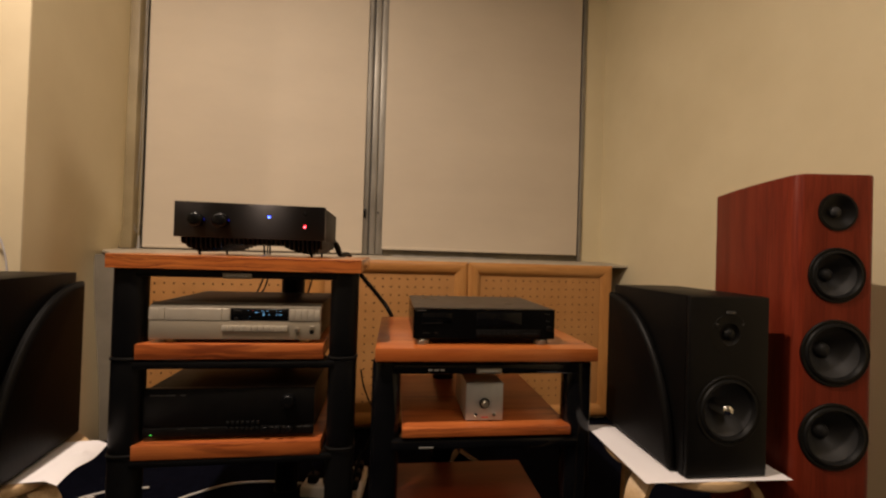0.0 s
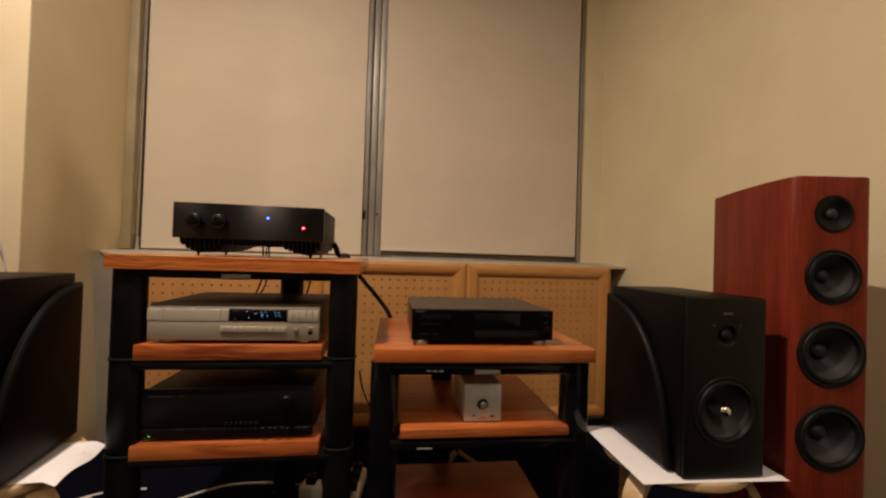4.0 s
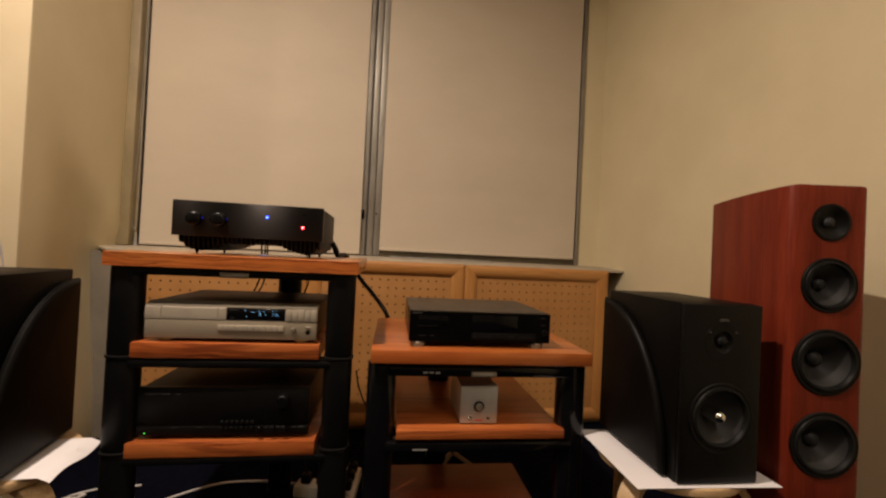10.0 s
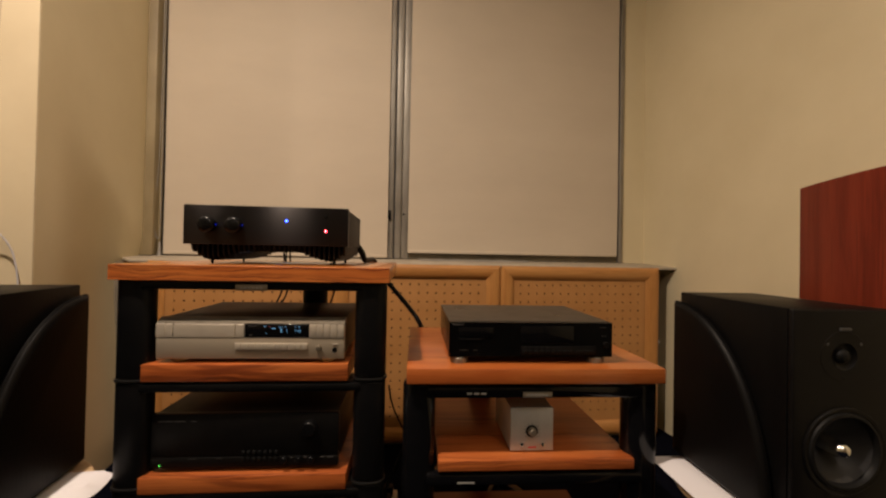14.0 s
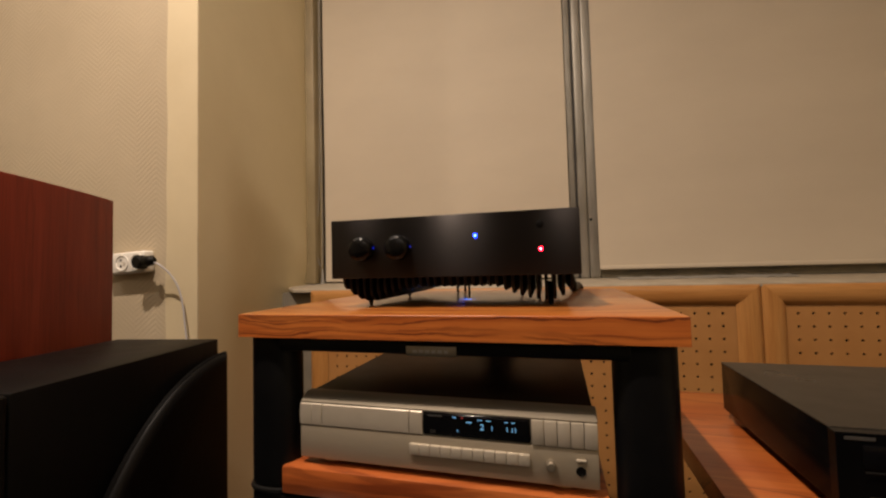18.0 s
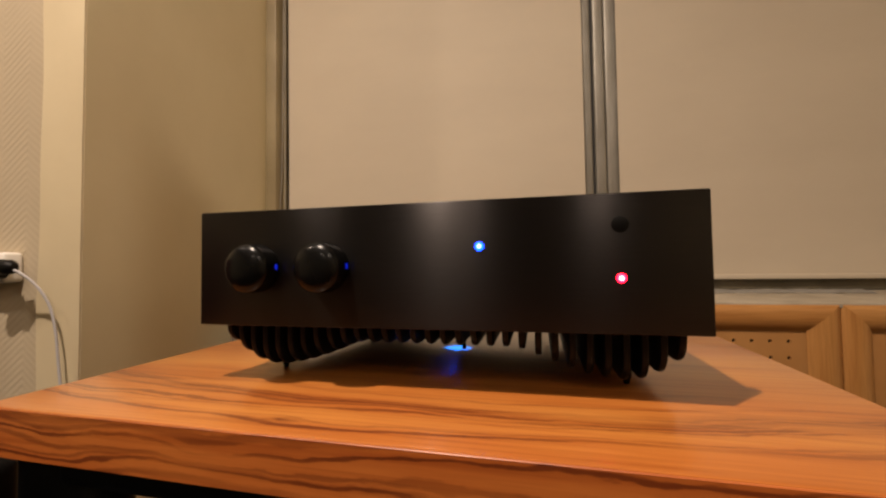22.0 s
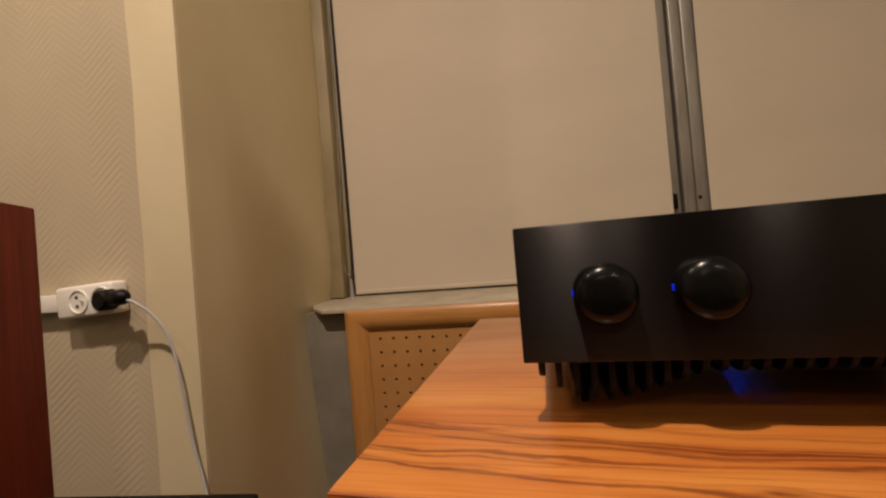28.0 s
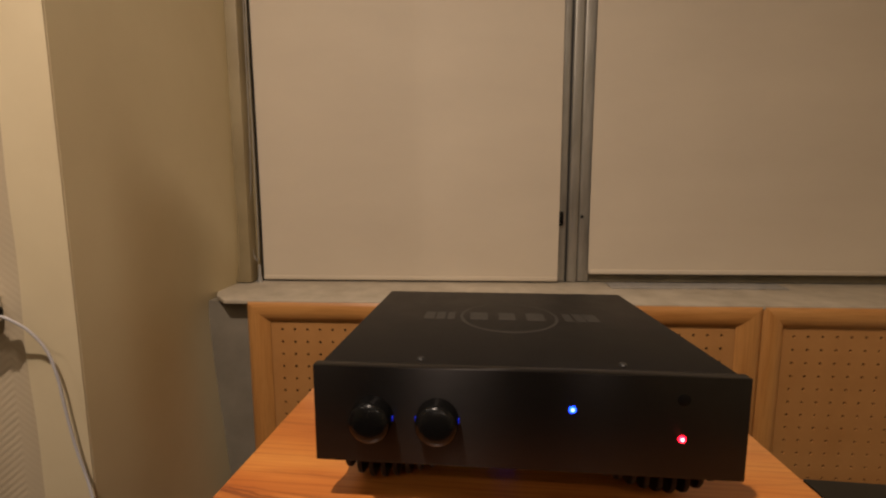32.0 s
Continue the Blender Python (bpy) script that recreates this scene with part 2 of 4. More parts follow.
def zebra_board(name, top, veins, knot=None, ground=ORANGE):
    """Orange board with its grain along x: an even warm ground, fine pores and long single dark veins.
    Each vein: its distance from the front edge, bend, middle, half width and depth of tone."""
    m, nodes, links, bsdf = material(name)

    def op(kind, a, b=None):
        n = nodes.new("ShaderNodeMath")
        n.operation = kind
        for v, q in ((a, n.inputs[0]), (b, n.inputs[1])):
            if isinstance(v, (int, float)):
                q.default_value = v
            elif v is not None:
                links.new(v, q)
        return n.outputs[0]

    tc = nodes.new("ShaderNodeTexCoord")
    sep = nodes.new("ShaderNodeSeparateXYZ")
    links.new(tc.outputs["Object"], sep.inputs[0])
    x = sep.outputs[0]
    v = op("SUBTRACT", sep.outputs[1], op("SUBTRACT", top, sep.outputs[2]))
    wave = noise_tex(nodes, links, coords(nodes, links, (3.2, 9, 9)), 1.6, 2, 0.5)
    jag = noise_tex(nodes, links, coords(nodes, links, (16, 60, 60)), 1.8, 3, 0.6)
    v = op("ADD", v, op("ADD", op("MULTIPLY", op("SUBTRACT", wave, 0.5), 0.036), op("MULTIPLY", op("SUBTRACT", jag, 0.5), 0.0075)))
    near = 0.0
    if knot is not None:
        dx, dy = op("SUBTRACT", x, knot[0]), op("SUBTRACT", sep.outputs[1], knot[1])
        far = op("ADD", op("MULTIPLY", op("MULTIPLY", dx, dx), 0.22), op("MULTIPLY", dy, dy))
        swirl = op("POWER", 2.718, op("MULTIPLY", far, -1 / 0.012**2))
        near = op("POWER", 2.718, op("MULTIPLY", op("ADD", far, op("MULTIPLY", op("SUBTRACT", jag, 0.5), 0.00012)), -1 / 0.0048**2))
        v = op("SUBTRACT", v, op("MULTIPLY", op("MULTIPLY", swirl, dy), 1.1))
    tone = noise_tex(nodes, links, coords(nodes, links, (1.4, 9, 9)), 1.6, 4, 0.55, 0.3)
    base = ramp(nodes, links, tone, ((0.28, ground[0]), (0.46, ground[1]), (0.64, ground[2])))
    breaks = nodes.new("ShaderNodeMapRange")
    breaks.inputs["From Min"].default_value, breaks.inputs["From Max"].default_value, breaks.inputs["To Min"].default_value, breaks.inputs["To Max"].default_value = 0.34, 0.54, 0.12, 0.84
    links.new(noise_tex(nodes, links, coords(nodes, links, (3.0, 34, 34)), 1.9, 3), breaks.inputs["Value"])
    dark, halo = near, 0.0
    for start, bend, middle, wide, depth in veins:
        q = op("SUBTRACT", x, middle)
        gap = op("SUBTRACT", op("SUBTRACT", v, start), op("MULTIPLY", op("MULTIPLY", q, q), bend))
        line = op("MULTIPLY", op("MINIMUM", op("MAXIMUM", op("MULTIPLY", op("SUBTRACT", 1.0, op("DIVIDE", op("ABSOLUTE", gap), wide * 1.2)), 1.8), 0.0), 1.0), depth)
        dark = op("MAXIMUM", dark, line)
        halo = op("MAXIMUM", halo, op("MULTIPLY", op("MAXIMUM", op("SUBTRACT", 1.0, op("DIVIDE", op("ABSOLUTE", gap), wide * 4.5 + 0.002)), 0.0), depth * 0.5))
    col = blend(nodes, links, "MIX", op("MULTIPLY", op("MINIMUM", dark, 1.0), breaks.outputs[0]), blend(nodes, links, "MIX", op("MULTIPLY", halo, breaks.outputs[0]), base, (0.30, 0.055, 0.008)), (0.105, 0.017, 0.004))
    lines = noise_tex(nodes, links, coords(nodes, links, (2.2, 120, 120)), 1.7, 3, 0.6)
    col = blend(nodes, links, "MULTIPLY", 0.42, col, ramp(nodes, links, lines, ((0.38, (0.62, 0.46, 0.34)), (0.50, (1, 1, 1)))))
    fine = noise_tex(nodes, links, coords(nodes, links, (9, 300, 300)), 1.6, 3)
    links.new(blend(nodes, links, "MULTIPLY", 0.5, col, ramp(nodes, links, fine, ((0.36, (0.82, 0.74, 0.66)), (0.56, (1, 1, 1))))), bsdf.inputs["Base Color"])
    bsdf.inputs["Roughness"].default_value, bsdf.inputs["Coat Weight"].default_value = 0.40, {ORANGE: 0.9, AMBER: 0.6, SHADED_RUSSET: 0.05}.get(ground, 0.25)
    bsdf.inputs["Coat Roughness"].default_value = 0.19
    bump(nodes, links, fine, bsdf, 0.10, 0.0004)
    return m


def stains(*places):
    """Broad dark smudges: where along the board, how far from its front edge, how wide and how deep."""
    return [(y, 0.6, x, w, d) for x, y, w, d in places]


def chance_veins(seed, n, back=0.5):
    """Clusters of two to four veins, scattered from under the front edge to the back."""
    rng = random.Random(seed)
    out = []
    while len(out) < n:
        y, bend, mid = rng.uniform(-0.034, back), rng.uniform(-0.15, 0.3), rng.uniform(-0.2, 0.2)
        for k in range(rng.randint(1, 3)):
            out.append((y + 0.007 * k + rng.uniform(-0.002, 0.002), bend, mid, rng.uniform(0.0012, 0.0032), rng.uniform(0.45, 0.95)))
    return out


OLIVE_TOP = zebra_board("zebra_wood_top", 0.902, [
    (0.058, 0.32, 0.02, 0.0026, 0.81), (0.063, 0.32, 0.02, 0.0016, 0.68), (0.053, 0.3, 0, 0.0018, 0.68), (0.06, 0.31, 0.01, 0.009, 0.26),
    (0.045, 0.25, -0.05, 0.002, 0.72), (0.039, 0.27, -0.05, 0.0013, 0.59), (0.018, 0.3, -0.03, 0.0022, 0.81), (0.024, 0.28, -0.03, 0.0012, 0.51),
    (0.082, 0.2, 0, 0.0014, 0.42), (0.112, 0.15, 0.05, 0.0016, 0.23), (0.15, 0.1, 0, 0.0022, 0.20), (0.215, 0.1, 0.1, 0.0026, 0.23), (0.31, 0.1, 0, 0.003, 0.23), (0.43, 0.1, 0, 0.003, 0.23),
    (-0.014, 0.06, 0.1, 0.0022, 0.77), (-0.026, 0.05, -0.1, 0.0014, 0.51)], (-0.072, 0.021))
SMUDGES = {0.674: stains((-0.21, -0.020, 0.010, 0.75), (-0.10, -0.010, 0.005, 0.45), (0.10, -0.020, 0.008, 0.6), (0.02, -0.030, 0.004, 0.5)), 0.418: stains((0.12, -0.022, 0.007, 0.6))}
OLIVES = {top: zebra_board("zebra_wood_shelf", top, chance_veins(seed, 14, back) + SMUDGES.get(top, []), None, SHADED_RUSSET if top < 0.3 else AMBER if top == 0.668 else RED_ORANGE) for top, seed, back in ((0.674, 3, 0.25), (0.418, 8, 0.2), (0.668, 21, 0.45), (0.448, 14, 0.4), (0.200, 5, 0.3))}
OLIVES[0.902] = OLIVE_TOP
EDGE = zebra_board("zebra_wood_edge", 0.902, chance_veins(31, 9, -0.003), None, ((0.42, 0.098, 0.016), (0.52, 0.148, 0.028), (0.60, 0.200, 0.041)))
CHERRY = streaked_wood("red_cherry_veneer", (0.125, 0.0155, 0.0068), (0.165, 0.0228, 0.0102), (0.20, 0.031, 0.0135), (0.085, 0.0102, 0.0048), 2, 0.38, 0.04, 0.4, spec=0.10)
BIRCH = streaked_wood("pale_birch", (0.55, 0.37, 0.19), (0.62, 0.44, 0.25), (0.68, 0.50, 0.30), (0.46, 0.30, 0.15), 0, 0.45, 0.1)
POST = mottled("satin_black_post", (0.0028, 0.0028, 0.0031), (0.0048, 0.0048, 0.0052), 12, 0.42, grain=0.1, spec=0.16)
GLOSS = mottled("gloss_black_lacquer", (0.0030, 0.0030, 0.0036), (0.0055, 0.0055, 0.0062), 12, 0.14, coat=0.1, spec=0.3)
ANODISED = mottled("black_brushed_aluminium", (0.030, 0.0274, 0.0266), (0.042, 0.0386, 0.0377), 30, 0.32, 0.92, grain=0.10, spec=0.05, grain_scale=4, stretch=(1, 1, 260))
upright = ANODISED.node_tree.nodes.new("ShaderNodeCombineXYZ")
upright.inputs[2].default_value = 1.0
ANODISED.node_tree.nodes["Principled BSDF"].inputs["Anisotropic"].default_value = 0.95
ANODISED.node_tree.links.new(upright.outputs[0], ANODISED.node_tree.nodes["Principled BSDF"].inputs["Tangent"])
LID = mottled("charcoal_painted_lid", (0.006, 0.0052, 0.0048), (0.009, 0.0078, 0.0072), 18, 0.46, 0.0, grain=0.25, grain_scale=400, spec=0.16)
MARK = mottled("grey_print", (0.019, 0.0178, 0.0165), (0.025, 0.0235, 0.022), 60, 0.45, spec=0.3)
SILVER = mottled("champagne_silver", (0.25, 0.217, 0.166), (0.30, 0.263, 0.203), 20, 0.42, 0.7, grain=0.15, grain_scale=8, stretch=(1, 1, 120))
FACE = mottled("champagne_face", (0.365, 0.314, 0.240), (0.425, 0.370, 0.286), 20, 0.42, 0.45, grain=0.15, grain_scale=8, stretch=(1, 1, 120))
# Paler than FACE: highlights on bands and keys are put into its colour.
SILVER_LIGHT = mottled("highlit_silver", (0.55, 0.495, 0.405), (0.62, 0.56, 0.465), 20, 0.36, 0.45)
GREY_METAL = mottled("pale_grey_metal", (0.46, 0.46, 0.44), (0.54, 0.54, 0.52), 25, 0.42, 0.35, grain=0.2)
KHAKI = mottled("khaki_grey_lid", (0.006, 0.0053, 0.0041), (0.009, 0.0078, 0.006), 14, 0.30, 0.0, grain=0.1, spec=0.38)
BRONZE = mottled("dark_bronze_lid", (0.006, 0.0045, 0.003), (0.0095, 0.0072, 0.005), 12, 0.42, 0.0, grain=0.2, spec=0.12)
BLACK = mottled("black_plastic", (0.0030, 0.0027, 0.0026), (0.0050, 0.0046, 0.0044), 30, 0.44, grain=0.15, spec=0.16)
VINYL = mottled("black_ash_vinyl", (0.0024, 0.0022, 0.0021), (0.0042, 0.0038, 0.0036), 14, 0.45, grain=0.5, grain_scale=160, stretch=(1, 1, 0.2), spec=0.12)
SMOKED = mottled("smoked_acrylic", (0.003, 0.003, 0.0035), (0.005, 0.005, 0.0055), 20, 0.12, coat=0.05, spec=0.2)
CONE = mottled("grey_poly_cone", (0.020, 0.020, 0.021), (0.029, 0.029, 0.030), 18, 0.5, spec=0.28)
DIM_PRINT = mottled("dim_grey_print", (0.05, 0.048, 0.045), (0.065, 0.062, 0.058), 60, 0.5, spec=0.2)
RUBBER = mottled("black_rubber", (0.005, 0.005, 0.005), (0.009, 0.009, 0.009), 40, 0.5, spec=0.15)
CHROME = mottled("polished_metal", (0.75, 0.74, 0.70), (0.82, 0.81, 0.78), 20, 0.12, 1.0)
GOLD = mottled("pale_gold_foot", (0.60, 0.42, 0.22), (0.68, 0.50, 0.28), 20, 0.35, 0.7)
PAPER = mottled("white_paper", (0.79, 0.77, 0.79), (0.84, 0.82, 0.845), 5, 0.8)
WHITE_PLASTIC = mottled("white_plastic", (0.72, 0.69, 0.63), (0.78, 0.75, 0.69), 10, 0.35)
CABLE_WHITE = mottled("white_cable", (0.55, 0.54, 0.53), (0.68, 0.66, 0.64), 20, 0.5)
CORD = mottled("pale_grey_cord", (0.40, 0.385, 0.40), (0.48, 0.465, 0.475), 20, 0.5)
CABLE_GREY = mottled("grey_cable", (0.25, 0.24, 0.22), (0.36, 0.34, 0.31), 20, 0.5)
BLUE = glowing("blue_led", (0.003, 0.035, 1.0), 14)
BLUE_CORE = glowing("blue_white_core", (0.40, 0.58, 1.0), 3)
RED_CORE = glowing("pink_white_core", (1.0, 0.55, 0.58), 4)
BLUE_SLIT = glowing("blue_slit", (0.0, 0.02, 1.0), 0.3)
BLUE_UNDER = glowing("blue_under_led", (0.004, 0.06, 1.0), 130)
RED = glowing("red_led", (1.0, 0.004, 0.018), 16)
GREEN = glowing("green_led", (0.1, 0.9, 0.1), 0.9)
DIGITS = glowing("blue_white_digits", (0.20, 0.52, 0.95), 0.48)
ACRYLIC = mottled("black_acrylic_front", (0.0022, 0.0022, 0.0024), (0.0036, 0.0036, 0.0038), 20, 0.2, spec=0.08)
RED_PRINT = mottled("red_print", (0.5, 0.05, 0.05), (0.55, 0.07, 0.06), 60, 0.5)


# ---- mesh helpers ----
def finish(bm, angle=35):
    bmesh.ops.recalc_face_normals(bm, faces=bm.faces[:])
    data = bpy.data.meshes.new("mesh")
    bm.to_mesh(data)
    bm.free()
    for p in data.polygons:
        p.use_smooth = True
    data.set_sharp_from_angle(angle=radians(angle))
    return data


def part(name, bm, mat, parent=None, label="", m=None):
    ob = new(name, finish(bm))
    ob.data.name = name
    ob.data.materials.append(mat)
    ob.parent = parent
    if m is not None:
        ob.matrix_basis = m
    if label:
        ob["label"] = label
    return ob


def thing(name, m, label, category, group=""):
    ob = new(name)
    ob.empty_display_size = 0.05
    ob.matrix_basis = m
    return tagged(ob, label, category, group)


def setting(name, bm, mat, label, category):
    return tagged(part(name, bm, mat), label, category, kind="structure")


def box(x0, x1, y0, y1, z0, z1, bevel=0.0, seg=2):
    bm = bmesh.new()
    bmesh.ops.create_cube(bm, size=1)
    for v in bm.verts:
        v.co = Vector(((x0 + x1) / 2 + v.co.x * (x1 - x0), (y0 + y1) / 2 + v.co.y * (y1 - y0), (z0 + z1) / 2 + v.co.z * (z1 - z0)))
    if bevel:
        bmesh.ops.bevel(bm, geom=bm.edges[:], offset=bevel, segments=seg, profile=0.5, affect="EDGES")
    return bm


def prism(points, z0, z1, bevel=0.0, seg=2):
    """A plan outline raised from z0 to z1."""
    bm = bmesh.new()
    low = [bm.verts.new((x, y, z0)) for x, y in points]
    high = [bm.verts.new((x, y, z1)) for x, y in points]
    n = len(points)
    bm.faces.new(low[::-1]), bm.faces.new(high)
    for i in range(n):
        bm.faces.new((low[i], low[(i + 1) % n], high[(i + 1) % n], high[i]))
    bmesh.ops.recalc_face_normals(bm, faces=bm.faces[:])
    if bevel:
        rim = [e for e in bm.edges if abs(e.verts[0].co.z - e.verts[1].co.z) < 1e-6]
        bmesh.ops.bevel(bm, geom=rim, offset=bevel, segments=seg, profile=0.5, affect="EDGES")
    return bm


def oval(cx, cy, a, b, n=28, power=2.6):
    out = []
    for i in range(n):
        t = 2 * math.pi * i / n
        c, s = math.cos(t), math.sin(t)
        out.append((cx + a * math.copysign(abs(c) ** (2 / power), c), cy + b * math.copysign(abs(s) ** (2 / power), s)))
    return out


def lathe(profile, n=32):
    """Radius and height pairs, turned about z."""
    bm = bmesh.new()
    rings = []
    for r, z in profile:
        if r < 1e-6:
            rings.append([bm.verts.new((0, 0, z))])
        else:
            rings.append([bm.verts.new((r * math.cos(2 * math.pi * i / n), r * math.sin(2 * math.pi * i / n), z)) for i in range(n)])
    for a, b in zip(rings, rings[1:]):
        for i in range(n):
            j = (i + 1) % n
            if len(a) == 1 and len(b) == 1:
                continue
            if len(a) == 1:
                bm.faces.new((a[0], b[i], b[j]))
            elif len(b) == 1:
                bm.faces.new((a[i], a[j], b[0]))
            else:
                bm.faces.new((a[i], a[j], b[j], b[i]))
    return bm


def front(x, y, z):
    """Turns a lathe's axis to face the room (local -y), at that place."""
    return pose(x, y, z, 90, 0, 0)


def moved(bm, m):
    bm.transform(m)
    return bm


def join(first, *others):
    for o in others:
        data = bpy.data.meshes.new("join")
        o.to_mesh(data)
        o.free()
        first.from_mesh(data)
        bpy.data.meshes.remove(data)
    return first


def smooth_line(points, steps=8):
    p = [Vector(q) for q in points]
    p = [2 * p[0] - p[1]] + p + [2 * p[-1] - p[-2]]
    out = []
    for i in range(1, len(p) - 2):
        for s in range(steps):
            t = s / steps
            a, b, c, d = p[i - 1], p[i], p[i + 1], p[i + 2]
            out.append(0.5 * (2 * b + (c - a) * t + (2 * a - 5 * b + 4 * c - d) * t * t + (3 * b - a - 3 * c + d) * t**3))
    return out + [p[-2]]


def tube(points, r, n=8, steps=8):
    line = smooth_line(points, steps)
    bm = bmesh.new()
    rings, side = [], None
    for i, q in enumerate(line):
        ahead = (line[min(i + 1, len(line) - 1)] - line[max(i - 1, 0)]).normalized()
        if side is None:
            side = ahead.orthogonal().normalized()
        side = (side - ahead * side.dot(ahead)).normalized()
        up = ahead.cross(side)
        rings.append([bm.verts.new(q + r * (math.cos(2 * math.pi * k / n) * side + math.sin(2 * math.pi * k / n) * up)) for k in range(n)])
    for a, b in zip(rings, rings[1:]):
        for k in range(n):
            bm.faces.new((a[k], a[(k + 1) % n], b[(k + 1) % n], b[k]))
    bm.faces.new(rings[0][::-1]), bm.faces.new(rings[-1])
    return bm


def sheet(grid, lift):
    """A closed thin sheet over a grid of points, its other side shifted by lift."""
    bm = bmesh.new()
    a = [[bm.verts.new(p) for p in row] for row in grid]
    b = [[bm.verts.new(Vector(p) + Vector(lift)) for p in row] for row in grid]
    n, k = len(grid) - 1, len(grid[0]) - 1
    for j in range(n):
        for i in range(k):
            bm.faces.new((a[j][i], a[j][i + 1], a[j + 1][i + 1], a[j + 1][i]))
            bm.faces.new((b[j][i], b[j + 1][i], b[j + 1][i + 1], b[j][i + 1]))
    for i in range(k):
        bm.faces.new((a[0][i], b[0][i], b[0][i + 1], a[0][i + 1]))
        bm.faces.new((a[n][i], a[n][i + 1], b[n][i + 1], b[n][i]))
    for j in range(n):
        bm.faces.new((a[j][0], a[j + 1][0], b[j + 1][0], b[j][0]))
        bm.faces.new((a[j][k], b[j][k], b[j + 1][k], a[j + 1][k]))
    return bm


def lettering(name, text, size, mat, parent, m):
    """Printed characters as a thin mesh."""
    curve = bpy.data.curves.new(name, "FONT")
    curve.body, curve.size, curve.extrude = text, size, 0.0002
    ob = bpy.data.objects.new(name, curve)
    data = bpy.data.meshes.new_from_object(ob)
    bpy.data.objects.remove(ob)
    made = new(name, data)
    made.data.materials.append(mat)
    made.parent, made.matrix_basis = parent, m
    return made


# ---- the room ----
def slab(a, b, z0, z1, out, thick=0.12):
    """A wall along a-b in plan, its thickness on the side of out."""
    a, b, o = Vector(a), Vector(b), Vector(out).normalized() * thick
    return prism([tuple(a), tuple(b), tuple(b + o), tuple(a + o)], z0, z1)


H = 2.95
setting("floor", box(-3.4, 2.2, -6.3, 2.6, -0.1, 0.0), CARPET, "dark navy carpet covering the whole floor", "floor")
setting("ceiling", box(-3.4, 2.2, -6.3, 2.6, H, H + 0.1), CEILING, "plain white painted ceiling", "ceiling")
setting("wall_right", slab((1.44, 2.45), (1.900, -6.2), 0, H, (1, 0.05)), WALL, "plain cream painted side wall", "wall")


def ease(v, lo, hi):
    u = min(1.0, max(0.0, (v - lo) / (hi - lo)))
    return u * u * (3 - 2 * u)


def niche_side():
    """The side of the niche: it sinks back towards the window low down, shaped to bring the shade near the sill."""
    bm = bmesh.new()
    ny, nz = 60, 80
    grid = []
    for j in range(nz + 1):
        z = H * j / nz
        row = []
        for i in range(ny + 1):
            y = 1.5285 + 0.9215 * i / ny
            sunk = 0.050 * ease(y, 1.62, 2.05) * (1 - ease(z, 1.0 - 0.7 * (y - 1.85), 1.32 - 0.7 * (y - 1.85))) * ease(z, 0.0, 0.9)
            row.append(bm.verts.new((-1.147 - 0.136 * (y - 1.53) - sunk, y, z)))
        grid.append(row)
    back = [bm.verts.new(p) for p in ((-1.30, 1.5285, 0), (-1.60, 2.45, 0), (-1.60, 2.45, H), (-1.30, 1.5285, H))]
    for j in range(nz):
        for i in range(ny):
            bm.faces.new((grid[j][i], grid[j][i + 1], grid[j + 1][i + 1], grid[j + 1][i]))
    bm.faces.new(back)
    bm.faces.new(grid[0] + [back[1], back[0]])
    bm.faces.new(grid[nz][::-1] + [back[3], back[2]])
    bm.faces.new([r[0] for r in grid] + [back[3], back[0]])
    bm.faces.new([r[ny] for r in grid] + [back[2], back[1]])
    return bm


setting("wall_niche_left", niche_side(), WALL, "cream painted side of the window niche, sunk back near the sill", "wall")
edge = [(-1.254 + 0.0035 * math.sin(5.1 * i * 0.07) * math.sin(2.3 * i * 0.07) + 0.002 * math.sin(19 * i * 0.07), H * i / 42) for i in range(43)]
setting("wall_strip", moved(prism([(-1.1472, 0), (-1.1472, H)] + edge[::-1], 0, 0.004), Matrix(((1, 0, 0, 0), (0, 0, 1, 1.524), (0, 1, 0, 0), (0, 0, 0, 1)))), STRIP, "smooth cream plaster strip with a wavy edge beside the niche", "wall")
setting("wall_left_front", box(-3.4, -1.252, 1.528, 1.66, 0, H), PAPER_WALL, "cream wall with embossed slanting rib wallpaper", "wall")
setting("wall_left", box(-3.4, -3.28, -6.2, 1.53, 0, H), WALL, "plain cream side wall", "wall")
setting("wall_back", box(-3.4, 2.2, -6.3, -6.2, 0, H), WALL, "plain cream wall opposite the window", "wall")
setting("wall_under_window", join(box(-1.55, 1.37, 2.112, 2.47, 0, 0.874), box(1.3702, 1.50, 2.33, 2.47, 0, 0.874)), GAP_SHADE, "wall below the window sill, shade put into its grey colour", "wall")
setting("wall_above_window", box(-1.27, 1.50, 2.33, 2.47, 2.72, H), WALL, "cream wall above the window", "wall")
setting("wall_beside_window", box(1.31, 1.50, 2.33, 2.47, 0.885, 2.72), WALL, "narrow cream plaster strip beside the window", "wall")

# The window: two bays behind roller blinds, with an aluminium mullion.
bm = prism([(-1.187, 2.062), (1.468, 2.062), (1.468, 2.335), (-1.360, 2.335), (-1.245, 2.115)], 0.0, 0.0125, 0.002)
for v in bm.verts:
    v.co.z += 0.876 + 0.016 * (v.co.y - 2.062) / 0.273
setting("window_sill", bm, SILL, "worn white painted window sill board sloping to the room", "window sill")


